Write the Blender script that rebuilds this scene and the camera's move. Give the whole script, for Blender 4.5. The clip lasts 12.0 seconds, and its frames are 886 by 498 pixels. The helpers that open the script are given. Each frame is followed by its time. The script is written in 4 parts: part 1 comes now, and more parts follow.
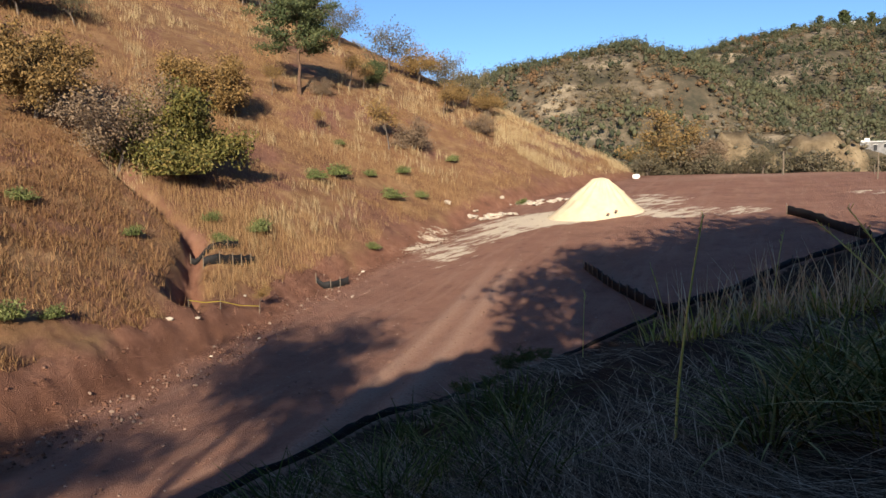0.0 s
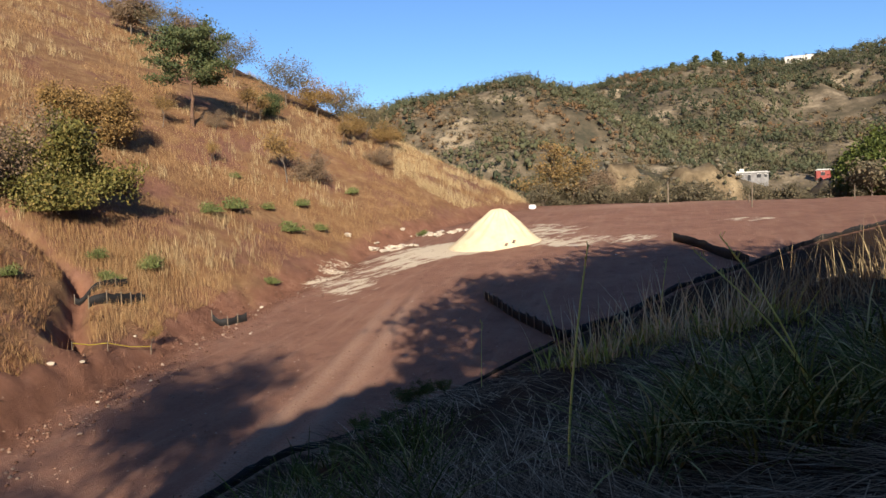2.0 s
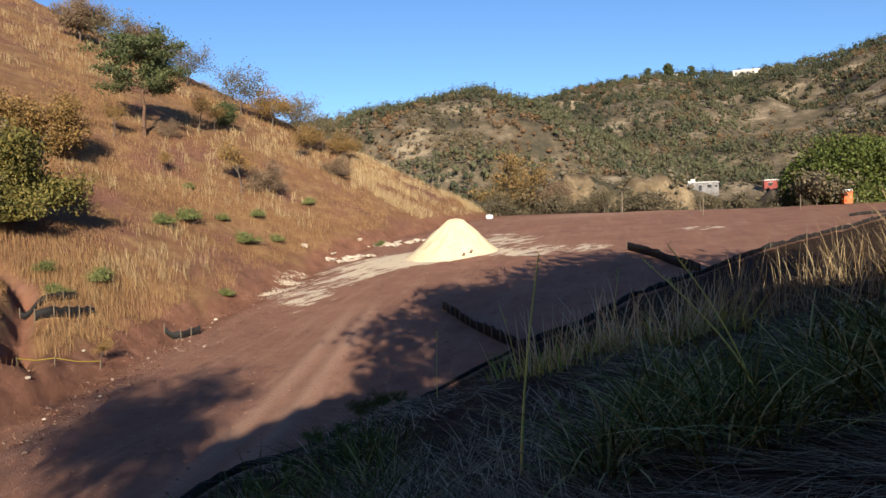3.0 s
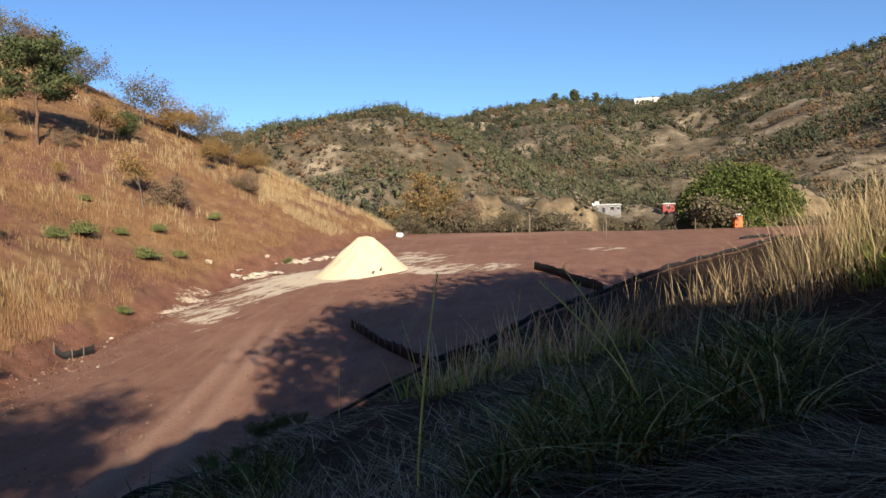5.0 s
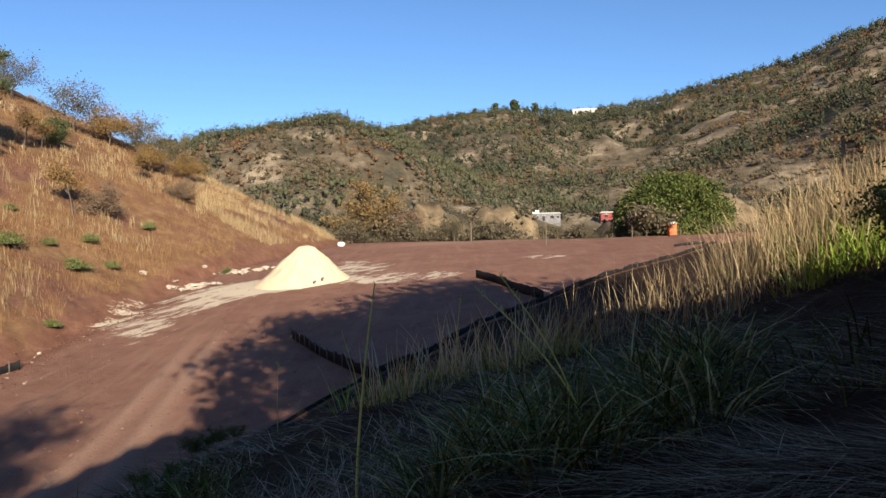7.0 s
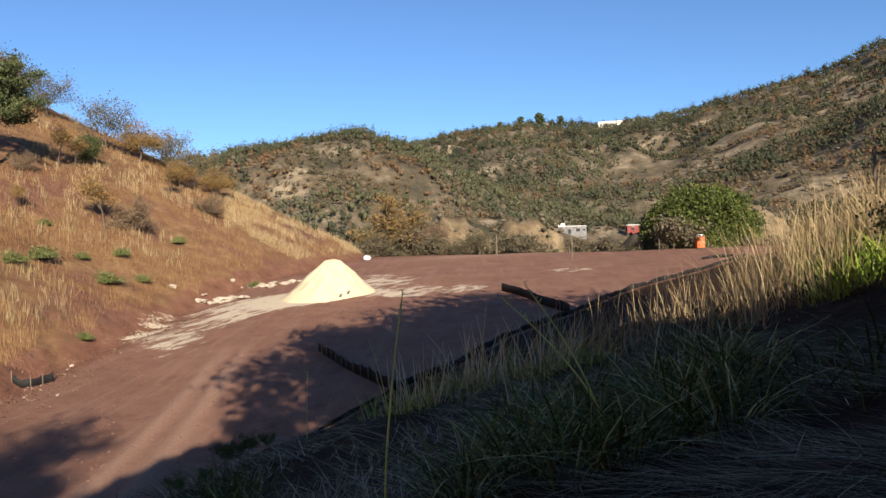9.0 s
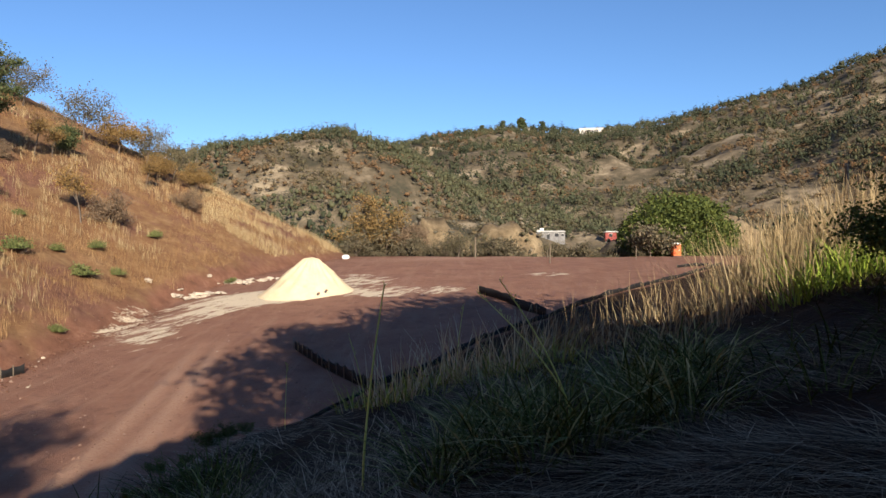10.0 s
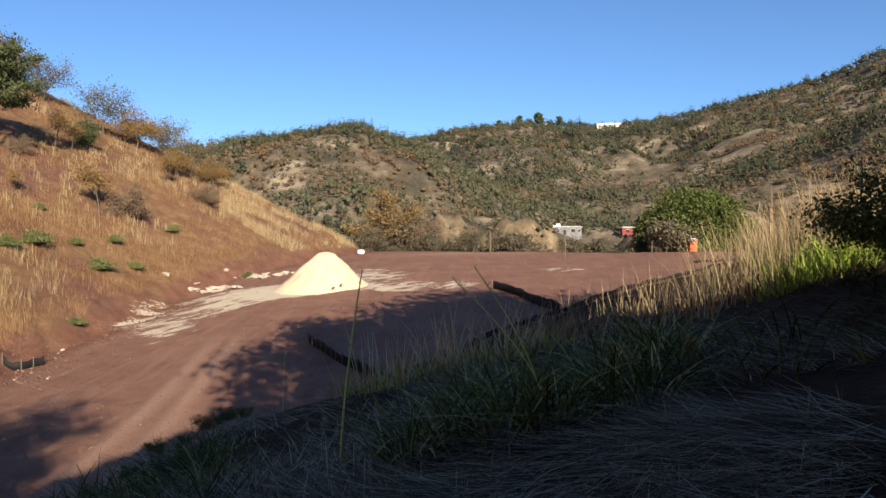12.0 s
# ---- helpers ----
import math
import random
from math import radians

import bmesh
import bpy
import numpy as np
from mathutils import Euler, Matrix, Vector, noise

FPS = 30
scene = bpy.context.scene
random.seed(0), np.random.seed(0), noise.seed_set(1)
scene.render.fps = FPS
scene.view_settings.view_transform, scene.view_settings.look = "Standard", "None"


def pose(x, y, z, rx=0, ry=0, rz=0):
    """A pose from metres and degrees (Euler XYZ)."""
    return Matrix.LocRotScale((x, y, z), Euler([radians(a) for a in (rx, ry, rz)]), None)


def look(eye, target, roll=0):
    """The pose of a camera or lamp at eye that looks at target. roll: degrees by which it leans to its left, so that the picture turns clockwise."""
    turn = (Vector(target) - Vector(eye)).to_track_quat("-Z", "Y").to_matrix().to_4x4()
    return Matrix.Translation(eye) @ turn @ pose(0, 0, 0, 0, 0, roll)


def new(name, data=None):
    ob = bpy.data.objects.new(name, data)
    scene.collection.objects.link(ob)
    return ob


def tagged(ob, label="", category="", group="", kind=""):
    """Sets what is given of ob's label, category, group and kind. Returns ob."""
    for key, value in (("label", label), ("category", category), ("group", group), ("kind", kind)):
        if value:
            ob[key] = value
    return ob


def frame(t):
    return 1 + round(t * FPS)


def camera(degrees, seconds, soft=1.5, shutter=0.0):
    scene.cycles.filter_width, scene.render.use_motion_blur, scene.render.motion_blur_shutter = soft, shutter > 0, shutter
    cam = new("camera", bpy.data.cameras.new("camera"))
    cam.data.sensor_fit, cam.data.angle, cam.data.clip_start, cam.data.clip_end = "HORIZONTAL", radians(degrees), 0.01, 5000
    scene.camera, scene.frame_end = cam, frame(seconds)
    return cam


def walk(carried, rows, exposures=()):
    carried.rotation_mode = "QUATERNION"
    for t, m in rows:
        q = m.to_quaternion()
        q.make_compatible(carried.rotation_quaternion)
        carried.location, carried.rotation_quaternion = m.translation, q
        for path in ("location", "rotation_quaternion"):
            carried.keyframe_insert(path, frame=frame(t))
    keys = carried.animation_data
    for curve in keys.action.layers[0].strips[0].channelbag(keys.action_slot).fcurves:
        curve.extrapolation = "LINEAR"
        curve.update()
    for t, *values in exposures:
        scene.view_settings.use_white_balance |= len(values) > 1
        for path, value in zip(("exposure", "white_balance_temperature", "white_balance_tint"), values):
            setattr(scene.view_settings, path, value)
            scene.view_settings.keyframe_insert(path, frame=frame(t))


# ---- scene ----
EYE = 7.5
cam = camera(61.72, 12.0)
# seconds, place, turn
PATH = [
    (0.0, 0.001, 0.001, -0.000, 84.11, 1.62, 0.01),
    (0.5, 0.016, 0.003, 0.004, 84.80, 1.94, -2.11),
    (1.0, 0.023, 0.004, 0.006, 85.45, 2.03, -4.18),
    (1.5, 0.032, 0.008, 0.006, 85.90, 2.19, -5.99),
    (2.0, 0.041, 0.013, 0.005, 86.31, 2.19, -7.65),
    (2.5, 0.053, 0.017, 0.004, 86.63, 2.19, -9.30),
    (3.0, 0.067, 0.017, 0.004, 86.96, 2.30, -10.92),
    (5.0, 0.112, 0.004, 0.012, 88.13, 1.37, -17.80),
    (5.5, 0.119, 0.006, 0.013, 88.29, 1.34, -19.49),
    (6.0, 0.128, 0.006, 0.014, 88.39, 1.42, -21.19),
    (6.5, 0.132, 0.005, 0.013, 88.62, 1.63, -22.45),
    (8.5, 0.126, -0.015, -0.002, 89.22, 1.60, -20.63),
    (9.0, 0.090, -0.097, -0.006, 89.80, 1.78, -20.31),
    (9.5, 0.049, -0.189, -0.022, 90.14, 1.07, -21.16),
    (10.0, 0.023, -0.252, -0.031, 89.91, 0.23, -21.94),
    (10.5, 0.014, -0.280, -0.036, 89.25, -0.13, -22.14),
    (11.0, 0.049, -0.319, -0.043, 89.19, -0.17, -21.29),
    (11.5, 0.098, -0.390, -0.055, 89.29, 0.30, -20.75),
    (12.0, 0.141, -0.477, -0.064, 89.55, 0.08, -20.66),
]
walk(cam, [(t, pose(x, y, z + EYE, rx, ry, rz)) for t, x, y, z, rx, ry, rz in PATH], [(0, 0.85), (12, 0.85)])


# ---- the lie of the land ----
def smooth(a, b, v):
    u = np.clip((np.asarray(v, float) - a) / (b - a), 0, 1)
    return u * u * (3 - 2 * u)


def smax(a, b, k):
    return 0.5 * (a + b + np.sqrt((a - b) ** 2 + k * k))


def smin(a, b, k):
    return -smax(-a, -b, k)


def lattice(i, j, seed):
    h = np.sin(i * 127.1 + j * 311.7 + seed * 74.7) * 43758.5453
    return h - np.floor(h)


def vnoise(x, y, seed=0):
    """Value noise from 0 to 1."""
    x, y = np.asarray(x, float), np.asarray(y, float)
    i, j = np.floor(x), np.floor(y)
    u, v = x - i, y - j
    u, v = u * u * (3 - 2 * u), v * v * (3 - 2 * v)
    a = lattice(i, j, seed) * (1 - u) + lattice(i + 1, j, seed) * u
    b = lattice(i, j + 1, seed) * (1 - u) + lattice(i + 1, j + 1, seed) * u
    return a * (1 - v) + b * v


def fbm(x, y, octaves=4, seed=0):
    s, a, t = 0.0, 0.5, 0.0
    for k in range(octaves):
        s, t = s + a * vnoise(x * 2 ** k, y * 2 ** k, seed + k), t + a
        a *= 0.5
    return s / t


def toe_side(x, y):
    """Metres uphill from the foot of the grassy hill (negative on the road)."""
    foot = np.interp(y, TOE_Y, TOE_X)
    return (foot - x) * 0.9


TOE_Y = (-40, 0, 20, 30, 47, 66, 80, 92, 110, 150)
TOE_X = (-16, -15, -12.8, -10.9, -7.0, 2.5, 13.0, 24.0, 33.0, 42.0)


def road_height(x, y):
    s = 0.6 * x + 0.8 * y
    z = -7.6 + 6.0 * smooth(14, 96, s) + 0.5 * smooth(20, 34, s) * smooth(-2, 8, x)
    z = z - 0.8 * np.exp(-((x - 45) ** 2 + (y - 68) ** 2) / 20 ** 2)
    # ruts and low ridges along the road
    across = 0.89 * x - 0.46 * y
    z = z + 0.10 * (fbm(across / 1.5, s / 14, 3, 11) - 0.5) + 0.25 * (fbm(x / 9, y / 9, 2, 5) - 0.5)
    # a low ridge thrown up between the wheel tracks
    ridge = 0.966 * x - 0.259 * y
    z = z + 0.16 * smooth(6, 20, y) * smooth(54, 42, y) * (np.exp(-((ridge + 7.9) / 0.5) ** 2) + np.exp(-((ridge + 9.3) / 0.45) ** 2))
    return z


def groove(x, y, ax, ay, bx, by, wide, deep):
    t = np.clip(((x - ax) * (bx - ax) + (y - ay) * (by - ay)) / ((bx - ax) ** 2 + (by - ay) ** 2), 0, 1)
    d = np.hypot(x - ax - t * (bx - ax), y - ay - t * (by - ay))
    return deep * np.exp(-(d / wide) ** 2)


def gullies(x, y):
    """Runnels washed into the foot of the hill."""
    g = 0
    for ax, ay, bx, by, wide, deep in GULLIES:
        g = g + groove(x, y, ax, ay, bx, by, wide, deep)
    return g


GULLIES = ((-22, 49, -14.6, 43, 0.5, 0.9), (-14.6, 43, -13.1, 37, 0.6, 1.3), (-13.1, 37, -12.3, 34.2, 0.7, 1.5))


def hill_height(x, y):
    d = np.maximum(toe_side(x, y), 0)
    rise = 0.60 * d + 0.5 * smooth(0, 1.5, d) + 0.7 * smooth(0.1, 0.9, d) * smooth(38, 33, y)
    lumps = 1.1 * (fbm(x / 7, y / 7, 3, 21) - 0.5) * smooth(1, 6, d) + 0.4 * (fbm(x / 1.6, y / 1.6, 2, 23) - 0.5) * smooth(0.3, 2, d)
    lumps = lumps + 0.32 * (fbm(x / 0.75, y / 0.75, 2, 29) - 0.5) * smooth(1.5, 4, d) * smooth(-11, -14, x) * smooth(52, 46, y)
    crumbs = 0.5 * (fbm(x / 0.9, y / 0.9, 4, 27) - 0.5) * smooth(-0.5, 0.6, toe_side(x, y)) * smooth(5, 2, d)
    return rise + lumps + crumbs - gullies(x, y)


def crest_height(x, y):
    """The back of the grassy hill falls away behind its crest."""
    b = 0.56 * (x - 22) + 0.83 * (y - 98)
    along = 0.83 * (22 - x) + 0.56 * (y - 98)
    return 1.7 + 0.43 * along + 0.0006 * np.maximum(along, 0) ** 2 - 0.6 * np.maximum(b, 0)


LIP_AZ = (-60, -18, -9, -3, 3, 6, 16, 22, 30, 40, 50)
LIP_R = (2.5, 2.9, 3.5, 4.2, 5.0, 5.7, 6.2, 6.5, 7.1, 8.2, 9.4)


def bank_height(x, y):
    """The near bank: a tilted shelf with a lip in front, a crest behind."""
    r, az = np.hypot(x, y), np.degrees(np.arctan2(x, y))
    back = 0.66 * x - 0.75 * y
    along = 0.75 * x + 0.66 * y
    over = np.minimum(back, 12.0 - 5.5 * smooth(2.3, 6.2, x))
    z = -1.6 + 0.089 * np.maximum(along, -30) + 0.435 * over
    z = z + 1.05 * smooth(2, 12, over) * np.maximum(over - 3, 0) * smooth(8.6, -1.8, x) * (1 - 0.3 * smooth(-5, -12, x)) - 0.25 * np.maximum(back - 14, 0)
    z = z + 0.5 * np.exp(-((r - 9.5) / 4) ** 2) * smooth(37, 50, az) * smooth(120, 70, az)
    z = z - 0.05 * np.maximum(r - 11, 0) * smooth(33, 43, az)
    z = z - 0.0012 * np.maximum(r - 15, 0) ** 2 * (back < 8)
    shelf = -0.86 + 0.2 * np.clip(x, -9, 9) - 0.145 * np.clip(y, -9, 9)
    shelf = shelf + 0.4 * smooth(43, 54, az) * smooth(110, 80, az) * smooth(4.5, 8.0, r)
    lip = np.interp(az, LIP_AZ, LIP_R) + 0.5 * (fbm(az / 5, az * 0 + 3, 2, 43) - 0.5)
    past = np.maximum(r - lip, 0)
    front = shelf - 0.85 * past * smooth(0, 1.6, past) - 0.04 * past
    rear = shelf + (z - shelf) * smooth(6, 11, r)
    w = smooth(-78, -58, az) * smooth(56, 47, az)
    z = rear + (front - rear) * w
    return z + 0.14 * (fbm(x / 1.3, y / 1.3, 3, 41) - 0.5) * smooth(0.6, 2.0, r) + 0.05 * (fbm(x / 0.3, y / 0.3, 2, 42) - 0.5)


AZ = (-40, -20, -5, 3.6, 10.6, 14.3, 18.6, 21.7, 27.2, 33.3, 38.2, 42.5, 47.2, 50.8, 58, 75, 110)
FAR_EL = (4, 5, 5.4, 6.0, 6.8, 7.3, 8.0, 8.6, 9.1, 8.8, 9.2, 10.1, 10.9, 12.3, 14, 13, 9)
DOME_EL = (5, 6, 6.2, 6.7, 7.7, 8.15, 7.1, 5.6, 3.2, 1.5, 0, -1, -1, -1, -1, -1, -1)


def knolls(x, y):
    k = 0
    for kx, ky, kr, kh in KNOLLS:
        k = k + kh * np.exp(-(((x - kx) ** 2 + (y - ky) ** 2) / kr ** 2) ** 1.5)
    return k


def far_height(x, y):
    r, az = np.hypot(x, y), np.degrees(np.arctan2(x, y))
    e1 = np.tan(np.radians(np.interp(az, AZ, DOME_EL)))
    e2 = np.tan(np.radians(np.interp(az, AZ, FAR_EL)))
    spur = fbm(x / 90, y / 90, 4, 3) - 0.5
    dome = -14 + (430 * e1 + 14) * smooth(150, 430, r + 45 * spur) - 0.25 * np.maximum(r - 440, 0)
    ridge = -14 + (820 * e2 + 14) * (0.55 * smooth(170, 830, r + 120 * spur) + 0.45 * np.clip((r - 230) / 600, 0, 1)) - 0.2 * np.maximum(r - 840, 0)
    z = smax(dome, ridge, 4) - 4 + 7 * spur * smooth(150, 320, r) * smooth(900, 600, r)
    fold = 1 - 2 * np.abs(fbm(x / 70, y / 70, 3, 8) - 0.5) * 2
    z = z + 9 * (fold - 0.7) * (smooth(170, 260, r) * smooth(400, 340, r) + 1.6 * smooth(450, 540, r) * smooth(740, 640, r))
    return z + knolls(x, y) * (0.65 + 0.7 * fbm(x / 6, y / 6, 4, 15))


KNOLLS = ((61, 153, 13, 19.5), (91, 179, 14, 18.5), (150, 172, 30, 20), (36, 156, 18, 13), (135, 120, 26, 12))


def height(x, y):
    """Ground height in metres over the whole place."""
    x, y = np.asarray(x, float), np.asarray(y, float)
    r, s = np.hypot(x, y), 0.6 * x + 0.8 * y
    z = road_height(x, y)
    # the levelled yard ends in a scarp; behind it lies the valley
    edge = 0.45 * x + 0.9 * y
    z = z - 13 * smooth(102, 130, edge)
    hill = smin(z + hill_height(x, y), crest_height(x, y), 2.0)
    hill = np.where(toe_side(x, y) > 0, np.maximum(hill, z), z)
    z = hill
    z = np.maximum(z, bank_height(x, y))
    z = np.where(r > 125, smax(z, far_height(x, y), 3), z)
    return z + EYE


# ---- daylight ----
SUN_AZ, SUN_EL = 183.0, 22.0
world = bpy.data.worlds.new("sky")
scene.world = world
world.use_nodes = True
nt = world.node_tree
sky = nt.nodes.new("ShaderNodeTexSky")
sky.sky_type, sky.sun_disc = "NISHITA", False
sky.sun_elevation, sky.sun_rotation = radians(SUN_EL), radians(SUN_AZ)
sky.air_density, sky.dust_density, sky.ozone_density, sky.altitude = 1.0, 0.0, 6.0, 1500
nt.links.new(sky.outputs[0], nt.nodes["Background"].inputs[0])
nt.nodes["Background"].inputs[1].default_value = 0.088
sun = new("sun", bpy.data.lights.new("sun", "SUN"))
sun.data.energy, sun.data.angle, sun.data.color = 5.0, radians(0.42), (1.0, 0.86, 0.68)
sun.matrix_basis = look((0, 0, 80), (-math.sin(radians(SUN_AZ)) * 100, -math.cos(radians(SUN_AZ)) * 100, 80 - 100 * math.tan(radians(SUN_EL))))


# ---- materials ----
class Nodes:
    """Short hands for building node trees."""

    def __init__(self, name, rough=0.9, spec=0.2):
        self.m = bpy.data.materials.new(name)
        self.m.use_nodes = True
        self.t = self.m.node_tree
        self.b = self.t.nodes["Principled BSDF"]
        self.b.inputs["Roughness"].default_value = rough
        self.b.inputs["Specular IOR Level"].default_value = spec

    def n(self, kind):
        return self.t.nodes.new(kind)

    def put(self, a, b):
        self.t.links.new(a, b)

    def coords(self, scale=(1, 1, 1), local=False, turn=0):
        c, mp = self.n("ShaderNodeTexCoord" if local else "ShaderNodeNewGeometry"), self.n("ShaderNodeMapping")
        self.put(c.outputs["Object" if local else "Position"], mp.inputs[0])
        mp.vector_type = "TEXTURE" if turn else "POINT"
        mp.inputs["Rotation"].default_value = (0, 0, -radians(turn))
        mp.inputs["Scale"].default_value = [1 / v for v in scale] if turn else scale
        return mp.outputs[0]

    def noise(self, scale, detail=4, rough=0.6, stretch=(1, 1, 1), local=False, turn=0):
        t = self.n("ShaderNodeTexNoise")
        self.put(self.coords(stretch, local, turn), t.inputs["Vector"])
        t.inputs["Scale"].default_value, t.inputs["Detail"].default_value, t.inputs["Roughness"].default_value = scale, detail, rough
        return t.outputs["Fac"]

    def ramp(self, fac, stops):
        r = self.n("ShaderNodeValToRGB")
        while len(r.color_ramp.elements) < len(stops):
            r.color_ramp.elements.new(0.5)
        for e, (p, c) in zip(r.color_ramp.elements, stops):
            e.position, e.color = p, (*c, 1) if len(c) == 3 else c
        self.put(fac, r.inputs[0])
        return r.outputs[0]

    def mask(self, fac, lo, hi):
        r = self.n("ShaderNodeMapRange")
        r.interpolation_type = "SMOOTHSTEP"
        r.inputs["From Min"].default_value, r.inputs["From Max"].default_value = lo, hi
        self.put(fac, r.inputs[0])
        return r.outputs[0]

    def mix(self, fac, a, b, mode="MIX"):
        x = self.n("ShaderNodeMix")
        x.data_type, x.blend_type = "RGBA", mode
        for v, i in ((fac, 0), (a, 6), (b, 7)):
            if isinstance(v, (int, float)):
                x.inputs[i].default_value = v
            elif isinstance(v, tuple):
                x.inputs[i].default_value = (*v, 1)
            else:
                self.put(v, x.inputs[i])
        return x.outputs[2]

    def maths(self, op, a, b):
        x = self.n("ShaderNodeMath")
        x.operation = op
        for i, v in enumerate((a, b)):
            if isinstance(v, (int, float)):
                x.inputs[i].default_value = v
            else:
                self.put(v, x.inputs[i])
        return x.outputs[0]

    def attr(self, name):
        a = self.n("ShaderNodeAttribute")
        a.attribute_name = name
        return a.outputs["Fac"]

    def island(self):
        return self.n("ShaderNodeNewGeometry").outputs["Random Per Island"]

    def chance(self):
        return self.n("ShaderNodeObjectInfo").outputs["Random"]

    def colour(self, c):
        self.put(c, self.b.inputs["Base Color"])

    def bump(self, fac, strength, distance):
        b = self.n("ShaderNodeBump")
        b.inputs["Strength"].default_value, b.inputs["Distance"].default_value = strength, distance
        self.put(fac, b.inputs["Height"])
        self.put(b.outputs[0], self.b.inputs["Normal"])


def ground_material():
    g = Nodes("earth_and_grass", 0.95, 0.1)
    road = g.ramp(g.noise(0.35, 6, 0.65), [(0.3, (0.195, 0.095, 0.066)), (0.5, (0.25, 0.127, 0.086)), (0.72, (0.31, 0.166, 0.115))])
    grit = g.noise(9, 5, 0.75)
    road = g.mix(g.maths("MULTIPLY", g.mask(grit, 0.35, 0.75), 0.7), road, (0.30, 0.175, 0.125))
    road = g.mix(g.maths("MULTIPLY", g.mask(g.noise(0.9, 6, 0.75), 0.5, 0.7), 0.5), road, (0.12, 0.06, 0.045))
    road = g.mix(g.maths("MULTIPLY", g.mask(g.noise(1.1, 5, 0.7, (1.0, 0.10, 1), turn=24), 0.48, 0.7), 0.6), road, (0.33, 0.195, 0.138))
    road = g.mix(g.maths("MULTIPLY", g.attr("track"), g.mask(grit, 0.2, 0.6)), road, (0.38, 0.235, 0.165))
    clay = g.ramp(g.noise(0.8, 6, 0.7), [(0.3, (0.13, 0.062, 0.04)), (0.55, (0.215, 0.105, 0.068)), (0.75, (0.30, 0.165, 0.11))])
    dry = g.ramp(g.noise(0.5, 6, 0.7), [(0.28, (0.14, 0.072, 0.042)), (0.5, (0.22, 0.126, 0.064)), (0.72, (0.32, 0.205, 0.104))])
    dry = g.mix(g.mask(g.noise(0.11, 5, 0.7), 0.5, 0.62), dry, g.ramp(g.noise(1.5, 5, 0.7), [(0.3, (0.13, 0.062, 0.046)), (0.7, (0.235, 0.125, 0.085))]))
    dry = g.mix(g.maths("MULTIPLY", g.mask(g.noise(2.2, 5, 0.8), 0.45, 0.7), 0.6), dry, (0.15, 0.07, 0.042))
    # bank soil kept near black, standing in for shade and gaps between blades
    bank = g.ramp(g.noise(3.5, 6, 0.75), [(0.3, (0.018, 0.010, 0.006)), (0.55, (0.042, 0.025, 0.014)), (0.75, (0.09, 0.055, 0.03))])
    far = g.ramp(g.noise(0.035, 8, 0.75), [(0.36, (0.056, 0.053, 0.037)), (0.46, (0.105, 0.086, 0.058)), (0.54, (0.18, 0.145, 0.10)), (0.64, (0.33, 0.27, 0.185))])
    c = g.mix(g.attr("clay"), road, clay)
    c = g.mix(g.attr("dry"), c, dry)
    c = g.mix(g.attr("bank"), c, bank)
    c = g.mix(g.attr("far"), c, far)
    straw = g.ramp(g.noise(0.25, 7, 0.75), [(0.35, (0.10, 0.075, 0.045)), (0.5, (0.20, 0.15, 0.09)), (0.68, (0.32, 0.25, 0.155))])
    c = g.mix(g.attr("knoll"), c, straw)
    streak = g.noise(1.0, 9, 0.8, (1.0, 0.34, 1), turn=58)
    lime = g.maths("MULTIPLY", g.mask(g.maths("ADD", streak, g.attr("lime")), 1.03, 1.11), 0.95)
    c = g.mix(lime, c, (0.66, 0.56, 0.41))
    g.colour(c)
    g.bump(g.maths("ADD", g.noise(2.5, 7, 0.75), g.noise(20, 3, 0.7)), 0.8, 0.07)
    return g.m


GROUND = ground_material()


# ---- ground: one sheet to the horizon ----
def mesh_of(name, verts, faces, mat, sizes=None):
    """A mesh from arrays: faces is (n, k), or flat with sizes."""
    me = bpy.data.meshes.new(name)
    verts = np.asarray(verts, np.float32).reshape(-1, 3)
    faces = np.asarray(faces, np.int32)
    if sizes is None:
        sizes = np.full(len(faces), faces.shape[1], np.int32)
    flat = faces.ravel()
    me.vertices.add(len(verts))
    me.vertices.foreach_set("co", verts.ravel())
    me.loops.add(len(flat))
    me.loops.foreach_set("vertex_index", flat)
    me.polygons.add(len(sizes))
    starts = np.concatenate([[0], np.cumsum(sizes)[:-1]]).astype(np.int32)
    me.polygons.foreach_set("loop_start", starts)
    me.update(calc_edges=True)
    if mat:
        me.materials.append(mat)
    return me


